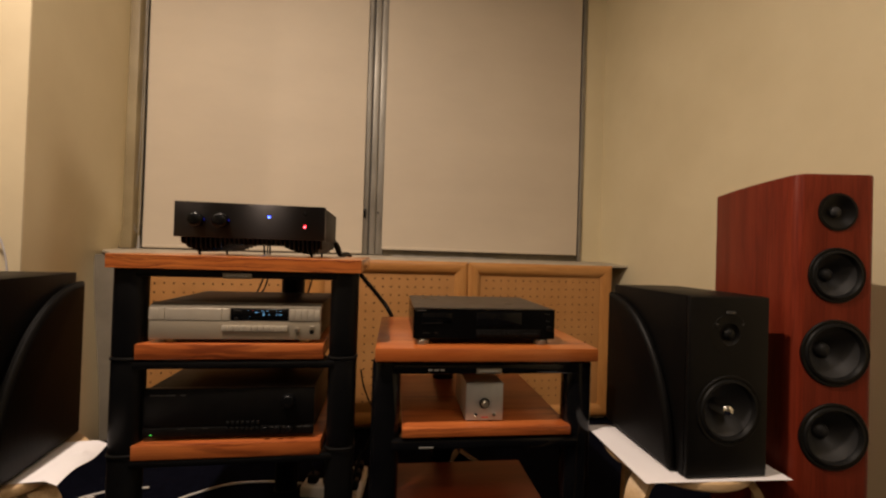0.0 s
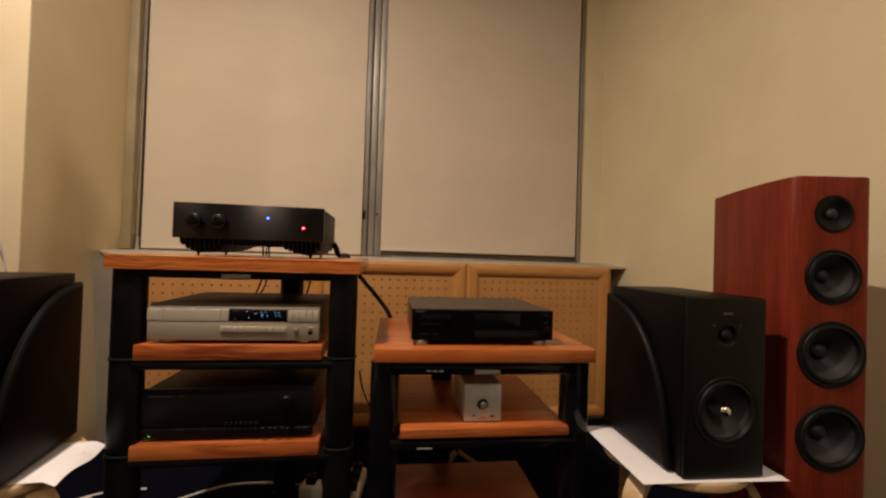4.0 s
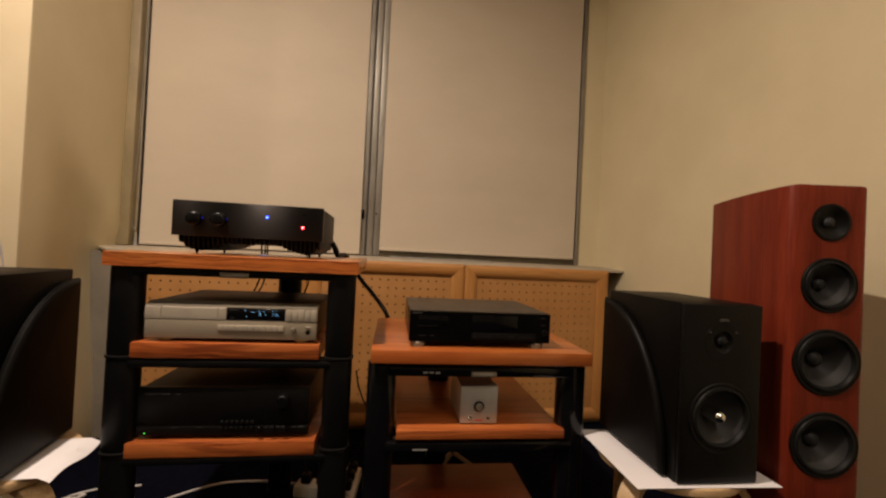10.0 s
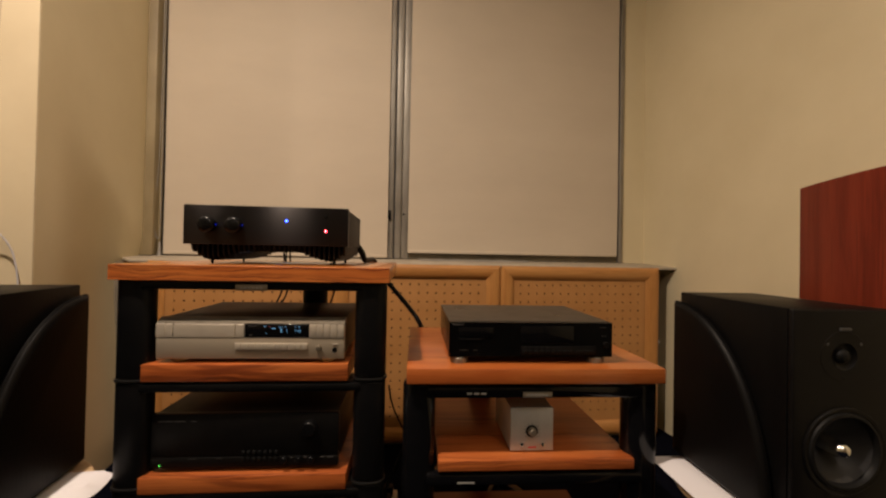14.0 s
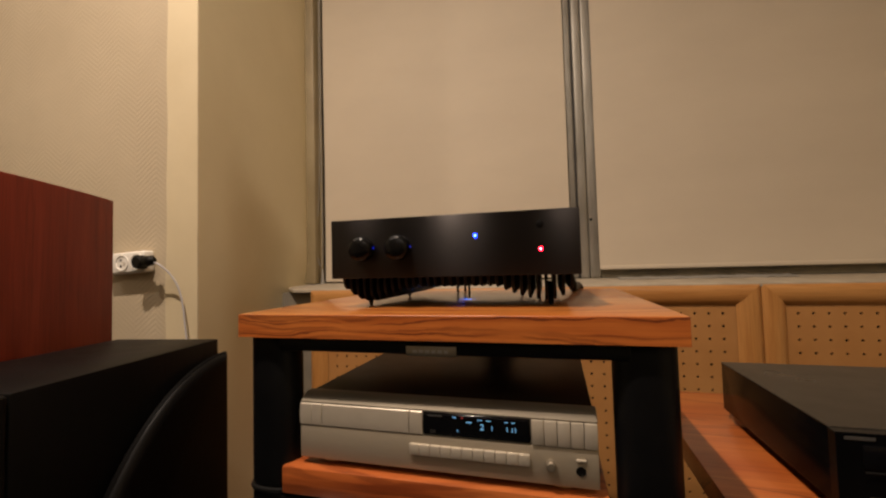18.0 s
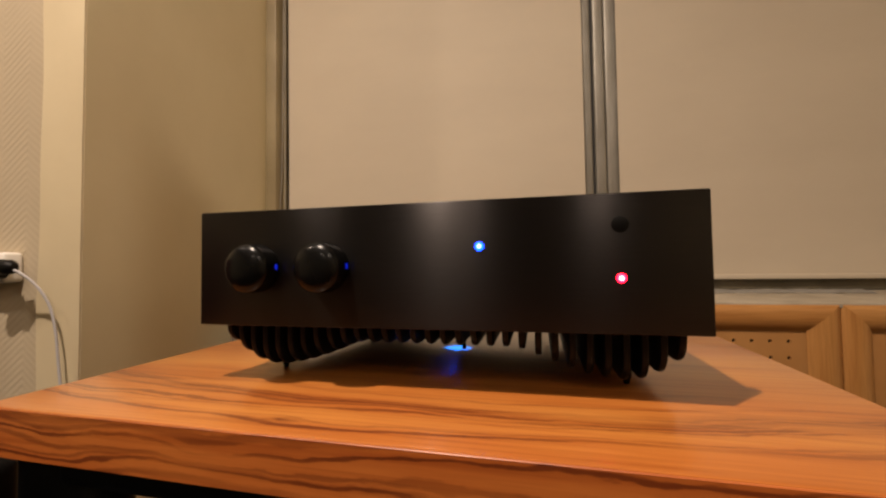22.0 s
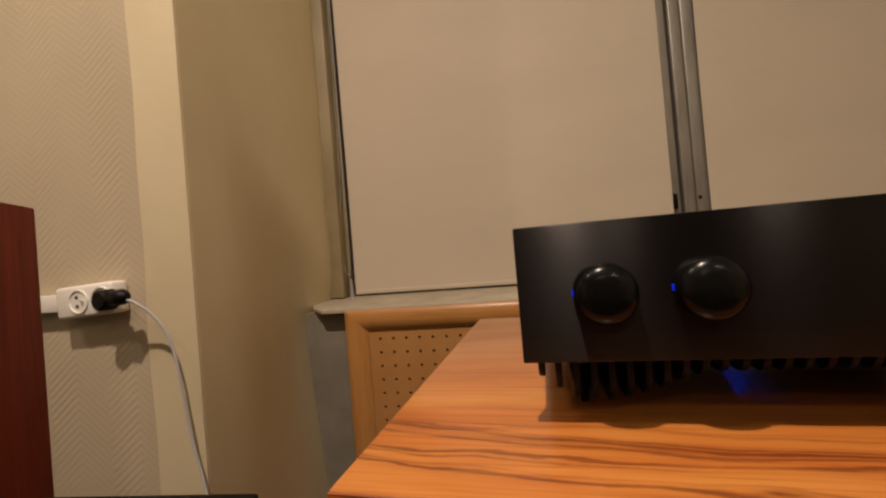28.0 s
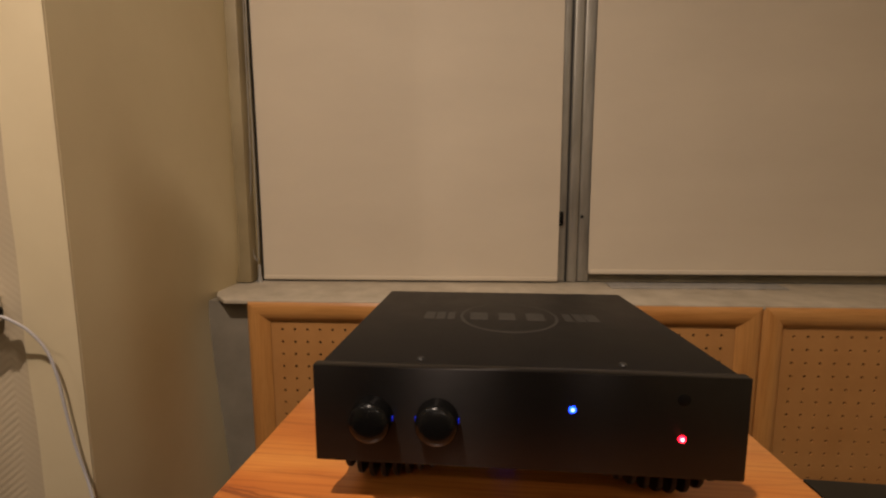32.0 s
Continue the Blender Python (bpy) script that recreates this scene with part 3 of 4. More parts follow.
def window_bay(name, x0, x1):
    w = thing(name, pose(0, 0, 0), "night-dark window bay in a dull metal frame behind a blind", "window")
    w["kind"] = "structure"
    part("bottom_rail", box(x0, x1, 2.335, 2.42, 0.905, 0.965, 0.004), GRIMY, w)
    part("top_rail", box(x0, x1, 2.335, 2.42, 2.66, 2.72, 0.004), ALU, w)
    pane = part("pane", box(x0, x1, 2.395, 2.401, 0.965, 2.66), SMOKED, w, "dark glass with night outside")
    return w


window_bay("window_1", -1.17, -0.062)
window_bay("window_2", 0.066, 1.285)
jamb = thing("window_jamb", pose(0, 0, 0), "grey olive metal window jamb with a dark rubber gap", "window frame")
jamb["kind"] = "structure"
part("jamb_profile", box(-1.36, -1.206, 2.272, 2.42, 0.905, 2.72, 0.004), SASH, jamb)
part("gasket", box(-1.1925, -1.170, 2.335, 2.41, 0.905, 2.72), GASKET, jamb)
part("inner_profile", box(-1.2055, -1.1935, 2.318, 2.40, 0.905, 2.72, 0.002), SASH, jamb)
jamb_r = thing("window_jamb", pose(0, 0, 0), "dull aluminium jamb at the edge of the window", "window frame")
jamb_r["kind"] = "structure"
part("jamb_profile", box(1.285, 1.312, 2.32, 2.42, 0.905, 2.72, 0.003), ALU, jamb_r)
mullion = thing("window_mullion", pose(0, 0, 0), "grooved dull aluminium mullion between two windows", "window frame")
mullion["kind"] = "structure"
part("mullion_core", box(-0.062, 0.066, 2.35, 2.42, 0.905, 2.72), ALU, mullion)
for x0, x1, y in ((-0.062, -0.022, 2.334), (-0.016, 0.020, 2.326), (0.0215, 0.064, 2.328)):
    part("mullion_rib", box(x0, x1, y, 2.352, 0.906, 2.72, 0.006, 3), ALU, mullion)
part("mullion_gap", box(-0.0218, -0.0162, 2.338, 2.3495, 0.907, 2.72), GASKET, mullion)
part("latch", box(-0.056, -0.036, 2.320, 2.334, 1.118, 1.17, 0.004), BLACK, mullion, "small black window latch")
part("screw", moved(lathe(((0, 0.003), (0.004, 0.003), (0.0055, 0), (0, 0))), front(0.032, 2.3275, 1.150)), BLACK, mullion)


def roller_blind(x0, x1, z0, label):
    b = thing("roller_blind", pose(0, 2.316, z0), label, "blind", "window blinds")
    nx, nz, h = 24, 30, 2.70 - z0
    grid = []
    for j in range(nz + 1):
        v = j / nz
        grid.append([(x0 + (x1 - x0) * i / nx, 0.0035 * math.sin(5 * i / nx + x0 * 3) * (1 - v) + 0.0025 * math.sin(v * 7 + 3 * i / nx), h * v) for i in range(nx + 1)])
    bm = sheet(grid, (0, 0.0015, 0))
    part("cloth", bm, BLIND, b)
    part("bottom_bar", box(x0 + 0.001, x1 - 0.001, -0.006, 0.007, -0.004, 0.012, 0.004), BLIND, b, "cloth-covered weighted hem bar")
    part("roller", moved(tube([(x0, 0.03, h - 0.02), ((x0 + x1) / 2, 0.03, h - 0.02), (x1, 0.03, h - 0.02)], 0.02, 14), pose(0, 0, 0)), BLIND, b)
    return b


blind = roller_blind(-1.178, -0.053, 0.914, "closed ivory roller blind hanging to the sill")
part("pull_cord", tube([(-1.192, -0.012, 1.6), (-1.196, -0.012, 0.9), (-1.200, -0.014, 0.45), (-1.212, -0.016, 0.22), (-1.205, -0.018, 0.10), (-1.190, -0.016, 0.08), (-1.186, -0.013, 0.20), (-1.187, -0.012, 0.9), (-1.186, -0.012, 1.6)], 0.0017, 6), CABLE_GREY, blind, "thin pale pull cord")
part("cord_weight", moved(lathe(((0, 0.075), (0.004, 0.07), (0.006, 0.03), (0.011, 0.0), (0, 0))), pose(-1.187, -0.014, -0.015)), CABLE_GREY, blind, "grey cord weight")
blind2 = roller_blind(0.058, 1.272, 0.943, "closed ivory roller blind ending above the sill")
part("pull_cord", tube([(1.277, -0.010, 1.4), (1.281, -0.012, 0.4), (1.284, -0.012, 0.08), (1.279, -0.012, 0.03)], 0.002, 6), CABLE_GREY, blind2, "thin pull cord")
random.seed(4)
foil = sheet([[(0.12 + 0.6 * i / 39, 2.245 + 0.018 * k + random.uniform(-0.005, 0.005), 0.9005 + 0.0012 * k + 0.003 * (k % 2) + random.uniform(0, 0.003)) for k in range(5)] for i in range(40)], (0, 0, -0.0015))
tagged(part("plastic_film", foil, CABLE_GREY), "crumpled strip of grey plastic film on the sill", "film")


# ---- radiator cover ----
def cover_panel(x0, x1):
    """A beech frame round a perforated board; the top of the frame meets the sill."""
    y, z0, z1, f = 2.075, 0.03, 0.8865, 0.070
    w = x1 - x0
    p = thing("radiator_cover", pose(x0, y, 0), "honey beech radiator cover panel with a perforated tan board", "radiator cover", "radiator covers")

    def moulding(length):
        prof = [(0, 0), (0, -0.010), (0.006, -0.016), (0.018, -0.019), (0.040, -0.018), (0.056, -0.012), (0.066, -0.003), (f, 0.0)]
        bm = bmesh.new()
        a = [bm.verts.new((u, q, -length / 2 + u)) for u, q in prof]
        b = [bm.verts.new((u, q, length / 2 - u)) for u, q in prof]
        n = len(prof)
        for i in range(n):
            bm.faces.new((a[i], a[(i + 1) % n], b[(i + 1) % n], b[i]))
        bm.faces.new(a), bm.faces.new(b[::-1])
        return bm

    hz, mz = z1 - z0, (z0 + z1) / 2
    part("stile", moved(moulding(hz), pose(0.001, 0, mz)), BEECH_UP, p)
    part("stile", moved(moulding(hz), Matrix.Translation((w - 0.001, 0, mz)) @ Matrix.Diagonal((-1, 1, 1, 1))), BEECH_UP, p)
    part("top_rail", moved(moulding(w - 0.002), Matrix.Translation((w / 2, 0, z1)) @ Euler((0, radians(90), 0)).to_matrix().to_4x4()), BEECH, p)
    part("bottom_rail", moved(moulding(w - 0.002), Matrix.Translation((w / 2, 0, z0)) @ Euler((0, radians(-90), 0)).to_matrix().to_4x4()), BEECH, p)
    # The board, cell by cell, each with a round hole.
    s = 0.0425
    bx0, bx1, bz0, bz1 = f - 0.006, w - f + 0.006, z0 + f - 0.006, z1 - f + 0.006
    nx, nz = int((bx1 - bx0 - 0.02) / s), int((bz1 - bz0 - 0.02) / s)
    ox, oz = (bx0 + bx1 - nx * s) / 2, bz1 - 0.014 - nz * s
    verts, faces = [], []

    def quad(a, b, c, d, yy=0.004):
        k = len(verts)
        verts.extend([(a, yy, c), (b, yy, c), (b, yy, d), (a, yy, d)])
        faces.append((k, k + 1, k + 2, k + 3))

    for i in range(nx):
        for j in range(nz):
            cx, cz, k = ox + (i + 0.5) * s, oz + (j + 0.5) * s, len(verts)
            for t in range(8):
                q = math.pi / 4 * t
                c, v = math.cos(q), math.sin(q)
                m = max(abs(c), abs(v))
                verts.append((cx + s / 2 * c / m, 0.004, cz + s / 2 * v / m))
            for yy in (0.004, 0.009):
                for t in range(8):
                    q = math.pi / 4 * t
                    verts.append((cx + 0.0050 * math.cos(q), yy, cz + 0.0050 * math.sin(q)))
            for t in range(8):
                u = (t + 1) % 8
                faces.append((k + t, k + u, k + 8 + u, k + 8 + t))
                faces.append((k + 8 + t, k + 8 + u, k + 16 + u, k + 16 + t))
    quad(bx0, ox, bz0, bz1), quad(ox + nx * s, bx1, bz0, bz1)
    quad(ox, ox + nx * s, bz0, oz), quad(ox, ox + nx * s, oz + nz * s, bz1)
    data = bpy.data.meshes.new("perforated_board")
    data.from_pydata(verts, [], faces)
    data.materials.append(PEG)
    ob = new("perforated_board", data)
    ob.parent = p
    # Near-black sheet added for the shade of the open space behind the holes.
    part("shade_sheet", box(bx0, bx1, 0.010, 0.014, bz0, bz1), DARK, p)
    return p


cover_panel(-1.112, -0.300)
cover_panel(-0.300, 0.513)
cover_panel(0.513, 1.365)
tagged(part("radiator_pipe", tube([(1.30, 2.19, 0.47), (1.40, 2.19, 0.47), (1.455, 2.19, 0.47)], 0.013, 12), WHITE_PLASTIC), "white painted radiator pipe by the wall", "pipe", "radiator pipes")
tagged(part("radiator_pipe", tube([(1.30, 2.19, 0.32), (1.40, 2.19, 0.32), (1.455, 2.19, 0.32)], 0.013, 12), WHITE_PLASTIC), "white painted radiator pipe by the wall", "pipe", "radiator pipes")


# ---- hi-fi racks: two front posts, one rear post, wooden boards ----
def post_module(rack, x, y, z0, z1, mat, a=0.038, b=0.030, soft=0.004):
    """One length of an oval post with a slim ring at its foot."""
    p = part("post", prism(oval(x, y, a, b), z0 + 0.005, z1, soft, 4), mat, rack)
    ring = part("ring", prism(oval(x, y, a + 0.003, b + 0.003), z0 - 0.003, z0 + 0.004, 0.002), RING if mat is POST else mat, p)
    return p


def cross_frame(rack, w, back, z0, z1, mat):
    """The black bars under a board: one across the front, two back to the rear post."""
    bar = part("front_bar", box(-w / 2, w / 2, 0.010, 0.050, z0, z1, 0.005), mat, rack)
    for s in (-1, 1):
        bm = box(-0.013, 0.013, 0, 1, z0, z1, 0.003)
        a, b = Vector((s * w * 0.44, 0.04)), Vector((0.0, back))
        d = b - a
        m = Matrix.Translation((a.x, a.y, 0)) @ Matrix.Rotation(math.atan2(-d.x, d.y), 4, "Z") @ Matrix.Diagonal((1, d.length, 1, 1))
        part("side_bar", moved(bm, m), mat, rack)
    return bar


def board(rack, name, x0, x1, y0, y1, z0, z1):
    return part(name, box(x0, x1, y0, y1, z0, z1, 0.0025, 2), OLIVES[z1], rack)


def name_plate(rack, x, y, z):
    p = part("name_plate", box(x - 0.036, x + 0.036, y - 0.002, y, z - 0.007, z + 0.007, 0.001), SILVER, rack, "small brushed metal name plate")
    for i in range(6):
        part("print_bar", box(x - 0.026 + i * 0.009, x - 0.020 + i * 0.009, y - 0.0026, y - 0.0018, z - 0.0022, z + 0.0022), CABLE_GREY, p)


tall = thing("hifi_rack", pose(-0.346, 1.078, 0, 0, 0, -2.4), "tall black three-post rack with orange zebra wood shelves", "rack", "hi-fi racks")
top = board(tall, "top_board", -0.3125, 0.3125, 0.0, 0.58, 0.866, 0.902)
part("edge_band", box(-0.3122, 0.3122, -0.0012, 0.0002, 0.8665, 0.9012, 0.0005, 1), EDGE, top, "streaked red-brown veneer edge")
board(tall, "shelf", -0.244, 0.219, 0.009, 0.47, 0.634, 0.674)
board(tall, "shelf", -0.244, 0.219, 0.009, 0.47, 0.380, 0.418)
for z0, z1 in ((0.635, 0.866), (0.390, 0.630), (0.0, 0.385)):
    post_module(tall, -0.271, 0.040, z0, z1, POST)
    post_module(tall, 0.268, 0.040, z0, z1, POST)
    post_module(tall, 0.025, 0.535, z0, z1, POST, 0.042, 0.034)
for z in (0.845, 0.609, 0.360):
    cross_frame(tall, 0.50, 0.535, z, z + 0.020, POST)
name_plate(tall, -0.005, 0.0095, 0.851)

low = thing("hifi_rack", pose(0.325, 1.032, 0, 0, 0, -3.6), "low glossy black three-post rack with orange wood shelves", "rack", "hi-fi racks")
board(low, "top_board", -0.3155, 0.3155, 0.0, 0.535, 0.631, 0.668)
board(low, "shelf", -0.237, 0.2425, 0.007, 0.50, 0.4225, 0.448)
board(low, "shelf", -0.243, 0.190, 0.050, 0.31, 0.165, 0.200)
for z0, z1 in ((0.0, 0.629),):
    post_module(low, -0.2840, 0.052, z0, z1, GLOSS, 0.040, 0.034, 0.011)
    post_module(low, 0.2735, 0.052, z0, z1, GLOSS, 0.041, 0.034, 0.011)
    post_module(low, -0.070, 0.47, z0, z1, GLOSS, 0.041, 0.034)
for z, h in ((0.594, 0.028), (0.386, 0.028), (0.137, 0.028)):
    cross_frame(low, 0.53, 0.47, z, z + h, GLOSS)
for x in (-0.20, -0.155, 0.02, 0.115, 0.22):
    part("spacer", box(x - 0.022, x + 0.022, 0.012, 0.050, 0.6225, 0.6305, 0.002), BLACK, low)
for x, z in ((-0.165, 0.606), (-0.148, 0.606), (-0.131, 0.606)):
    part("print_bar", box(x - 0.006, x + 0.006, 0.0088, 0.0101, z - 0.002, z + 0.002), GREY_METAL, low)
part("print_bar", box(-0.19, -0.15, 0.0088, 0.0101, 0.393, 0.396), GREY_METAL, low)
name_plate(low, 0.0, 0.0095, 0.603)


# ---- the black amplifier on the tall rack ----
amp = thing("amplifier", pose(-0.341, 1.163, 0.902, 0, 0, -1.8), "black hi-fi amplifier with two knobs and finned heat sinks underneath", "amplifier")
part("front_panel", box(-0.200, 0.200, 0.0, 0.012, 0.049, 0.1465, 0.0012), ANODISED, amp, "black brushed metal front panel")
part("chassis", box(-0.194, 0.194, 0.0125, 0.332, 0.051, 0.1425, 0.001), LID, amp)
lid = part("lid", box(-0.195, 0.195, 0.0128, 0.335, 0.1428, 0.1455, 0.0008), LID, amp, "charcoal painted lid with a grey oval emblem")
for x in (-0.098, 0.098):
    part("screw", moved(lathe(((0, 0.0018), (0.003, 0.0016), (0.0042, 0), (0, 0)), 16), pose(x, 0.026, 0.1455)), MARK, lid)
ring = bmesh.new()
inner = [ring.verts.new((0.062 * math.cos(i * math.pi / 24), 0.185 + 0.066 * math.sin(i * math.pi / 24), 0.1457)) for i in range(48)]
outer = [ring.verts.new((0.066 * math.cos(i * math.pi / 24), 0.185 + 0.071 * math.sin(i * math.pi / 24), 0.1457)) for i in range(48)]
for i in range(48):
    ring.faces.new((inner[i], inner[(i + 1) % 48], outer[(i + 1) % 48], outer[i]))
part("emblem_ring", ring, MARK, lid)
for x, w in ((-0.108, 0.014), (-0.092, 0.012), (-0.078, 0.010), (-0.040, 0.024), (-0.002, 0.022), (0.036, 0.024), (0.079, 0.010), (0.094, 0.012), (0.110, 0.016)):
    part("emblem_bar", box(x - w / 2, x + w / 2, 0.166, 0.203, 0.1455, 0.1458), MARK, lid)


def fin_mesh(h):
    """One heat-sink fin, its lower front corner rounded."""
    pts = [(0.020, 0.0), (0.322, 0.0), (0.322, -h + 0.012), (0.310, -h)]
    r = min(0.022, h * 0.8)
    for i in range(7):
        a = math.pi / 2 * i / 6
        pts.append((0.020 + r - r * math.sin(a), -h + r - r * math.cos(a)))
    bm = prism(pts, -0.0026, 0.0026, 0.0016, 2)
    return moved(bm, Matrix(((0, 0, 1, 0), (1, 0, 0, 0), (0, 1, 0, 0), (0, 0, 0, 1))))


for i in range(31):
    x = -0.188 + 0.0125 * i
    c = 0.146 if x < 0 else 0.150
    d = abs(abs(x) - c)
    drop = 0.0420 - (d / 0.045) ** 2 * 0.024 if abs(x) > c else 0.0420 - (d / 0.075) ** 1.6 * 0.022
    drop = max(drop, 0.0185)
    part("fin", moved(fin_mesh(drop), pose(x, 0, 0.0505)), BLACK, amp)
part("under_plate", box(-0.19, 0.19, 0.022, 0.322, 0.0495, 0.0512), BLACK, amp)
for x in (-0.150, 0.150):
    for y in (0.06, 0.27):
        part("foot", moved(lathe(((0, 0.03), (0.0045, 0.03), (0.004, 0.006), (0.0022, 0.0), (0, 0.0)), 14), pose(x + (0.006 if x > 0 else -0.006), y, 0.0)), BLACK, amp)
for x in (-0.142, -0.079):
    knob = part("knob", moved(lathe(((0, 0.0225), (0.006, 0.0222), (0.011, 0.0214), (0.0155, 0.0198), (0.0185, 0.0172), (0.0196, 0.0157), (0.0200, 0.0140), (0.0202, 0.008), (0.0202, 0.0), (0, 0)), 48), front(x, 0.0, 0.0975)), KNOB, amp, "domed black control knob")
    for side in (-1, 1):
        part("blue_slit", box(x + side * 0.0205 - 0.0004, x + side * 0.0205 + 0.0004, -0.0060, -0.0030, 0.0960, 0.1005, 0.0003, 1), BLUE_SLIT, knob, "thin blue light beside the knob")
part("blue_light", moved(lathe(((0, 0.0009), (0.0024, 0.0008), (0.0034, 0), (0.0034, -0.0028), (0, -0.0028)), 18), front(0.046, -0.0002, 0.1115)), BLUE, amp, "lit blue indicator light")
part("light_core", moved(lathe(((0, 0.0018), (0.0010, 0.0016), (0.0017, 0.0010), (0.0017, 0.0), (0, 0.0)), 16), front(0.046, -0.0002, 0.1115)), BLUE_CORE, amp)
part("light_core", moved(lathe(((0, 0.0018), (0.0010, 0.0016), (0.0017, 0.0010), (0.0017, 0.0), (0, 0.0)), 16), front(0.1435, -0.0002, 0.0875)), RED_CORE, amp)
part("red_light", moved(lathe(((0, 0.0009), (0.0024, 0.0008), (0.0034, 0), (0.0034, -0.0028), (0, -0.0028)), 18), front(0.1435, -0.0002, 0.0875)), RED, amp, "lit red indicator light")
part("sensor_window", moved(lathe(((0, 0.0003), (0.0052, 0.0003), (0.0058, 0), (0, 0)), 24), front(0.1435, 0.0, 0.1245)), VINYL, amp, "small round black sensor window")
part("cable_stem", moved(lathe(((0, 0.046), (0.0022, 0.046), (0.0022, 0.0), (0, 0.0)), 12), pose(0.006, 0.150, 0.0045)), BLACK, amp)
lens = lathe([(0.0030 * math.cos(math.pi / 2 * i / 5), -0.0022 * math.sin(math.pi / 2 * i / 5)) for i in range(6)], 16)
part("under_light", moved(lens, pose(-0.0055, 0.1748, 0.0465)), BLUE_UNDER, amp, "blue light under the chassis")
part("light_holder", moved(lathe(((0, 0.004), (0.0042, 0.004), (0.0042, 0.0), (0, 0.0)), 16), pose(-0.0055, 0.1748, 0.0470)), BLACK, amp)
cable = thing("power_cable", pose(0, 0, 0), "thick black power cable behind the rack", "cable")
part("plug", tube([(-0.166, 1.495, 0.966), (-0.146, 1.499, 0.958), (-0.132, 1.504, 0.940), (-0.124, 1.509, 0.919)], 0.0105, 14), BLACK, cable, "black angled plug")
part("cord", tube([(-0.125, 1.508, 0.922), (-0.121, 1.52, 0.9115), (-0.110, 1.58, 0.9115), (-0.095, 1.655, 0.908), (-0.075, 1.685, 0.87), (-0.03, 1.68, 0.81), (0.03, 1.66, 0.743), (0.085, 1.62, 0.665), (0.12, 1.70, 0.52), (0.06, 1.80, 0.20), (0.0, 1.80, 0.03)], 0.0088, 12), BLACK, cable)


# ---- the silver disc player ----
cd = thing("cd_player", pose(-0.354, 1.096, 0.674, 0, 0, -3.2), "champagne silver disc player with a lit blue display", "cd player")
part("cover", box(-0.2085, 0.213, 0.018, 0.325, 0.014, 0.103, 0.003), BRONZE, cd, "dark bronze metal cover")
part("lower_panel", box(-0.2115, 0.2165, 0.002, 0.018, 0.010, 0.0585, 0.002), FACE, cd)
bm = prism([(0.003, 0.0915), (0.003, 0.0935), (0.021, 0.1040), (0.032, 0.1040), (0.032, 0.0915)], -0.2115, 0.2165, 0.0008, 1)
part("top_edge", moved(bm, Matrix(((0, 0, 1, 0), (1, 0, 0, 0), (0, 1, 0, 0), (0, 0, 0, 1)))), SILVER, cd)
for x0, x1 in ((-0.2115, -0.1915), (-0.1912, -0.1742), (-0.1730, -0.0352), (-0.0340, -0.0145)):
    bm = prism([(0.0, 0.059), (-0.0030, 0.0602), (-0.0040, 0.072), (-0.0022, 0.0900), (0.001, 0.0925), (0.018, 0.0925), (0.018, 0.059)], x0, x1, 0.0006, 1)
    part("disc_tray" if x1 - x0 > 0.1 else "rounded_band", moved(bm, Matrix(((0, 0, 1, 0), (1, 0, 0, 0.004), (0, 1, 0, 0), (0, 0, 0, 1)))), SILVER_LIGHT, cd)
disp = part("display", box(-0.0140, 0.1335, 0.001, 0.018, 0.0595, 0.0912, 0.0032, 5), SMOKED, cd, "black display window with blue digits")
lettering("digits", "2", 0.0110, DIGITS, disp, pose(0.0672, 0.0004, 0.0730, 90, 0, 0))
lettering("digits", "1", 0.0085, DIGITS, disp, pose(0.0815, 0.0004, 0.0730, 90, 0, 0))
lettering("digits", "1 11", 0.0085, DIGITS, disp, pose(0.1015, 0.0004, 0.0730, 90, 0, 0))
for x, z, w, h in ((0.032, 0.0868, 0.0042, 0.0012), (0.0525, 0.0815, 0.008, 0.0009), (0.036, 0.0695, 0.0012, 0.0022), (0.0675, 0.0855, 0.0065, 0.0007), (0.079, 0.0853, 0.006, 0.0007), (0.1025, 0.0851, 0.0045, 0.0007), (0.1115, 0.0851, 0.0045, 0.0007)):
    part("segment_bar", box(x - w / 2, x + w / 2, 0.0002, 0.0008, z - h / 2, z + h / 2), DIGITS, disp)
part("segment_bar", box(0.0412, 0.0448, 0.0002, 0.0008, 0.0863, 0.0871), RED_PRINT, disp)
part("print_bar", box(-0.006, 0.014, 0.0002, 0.0008, 0.0862, 0.0882), DIM_PRINT, disp)
part("print_bar", box(-0.003, 0.005, 0.0002, 0.0008, 0.0635, 0.0680), MARK, disp)
for i in range(5):
    part("rib_button", box(0.1348 + i * 0.0164, 0.1504 + i * 0.0164, 0.0, 0.018, 0.0595, 0.0912, 0.0012, 2), SILVER_LIGHT, cd)
for i in range(11):
    part("key", box(-0.0335 + i * 0.0151, -0.0190 + i * 0.0151, -0.0025, 0.004, 0.0320, 0.0470, 0.0010), SILVER_LIGHT, cd)
part("volume_knob", moved(lathe(((0, 0.010), (0.005, 0.0098), (0.0062, 0.008), (0.0065, 0), (0, 0)), 20), front(0.158, 0.002, 0.0365)), SILVER, cd)
part("phone_jack", moved(lathe(((0, 0.0004), (0.0048, 0.0006), (0.0056, 0.0012), (0.0062, 0), (0, 0)), 20), front(0.1945, 0.002, 0.0310)), BLACK, cd)
part("power_key", box(0.189, 0.2015, -0.001, 0.004, 0.0435, 0.0465, 0.001), SILVER_LIGHT, cd)
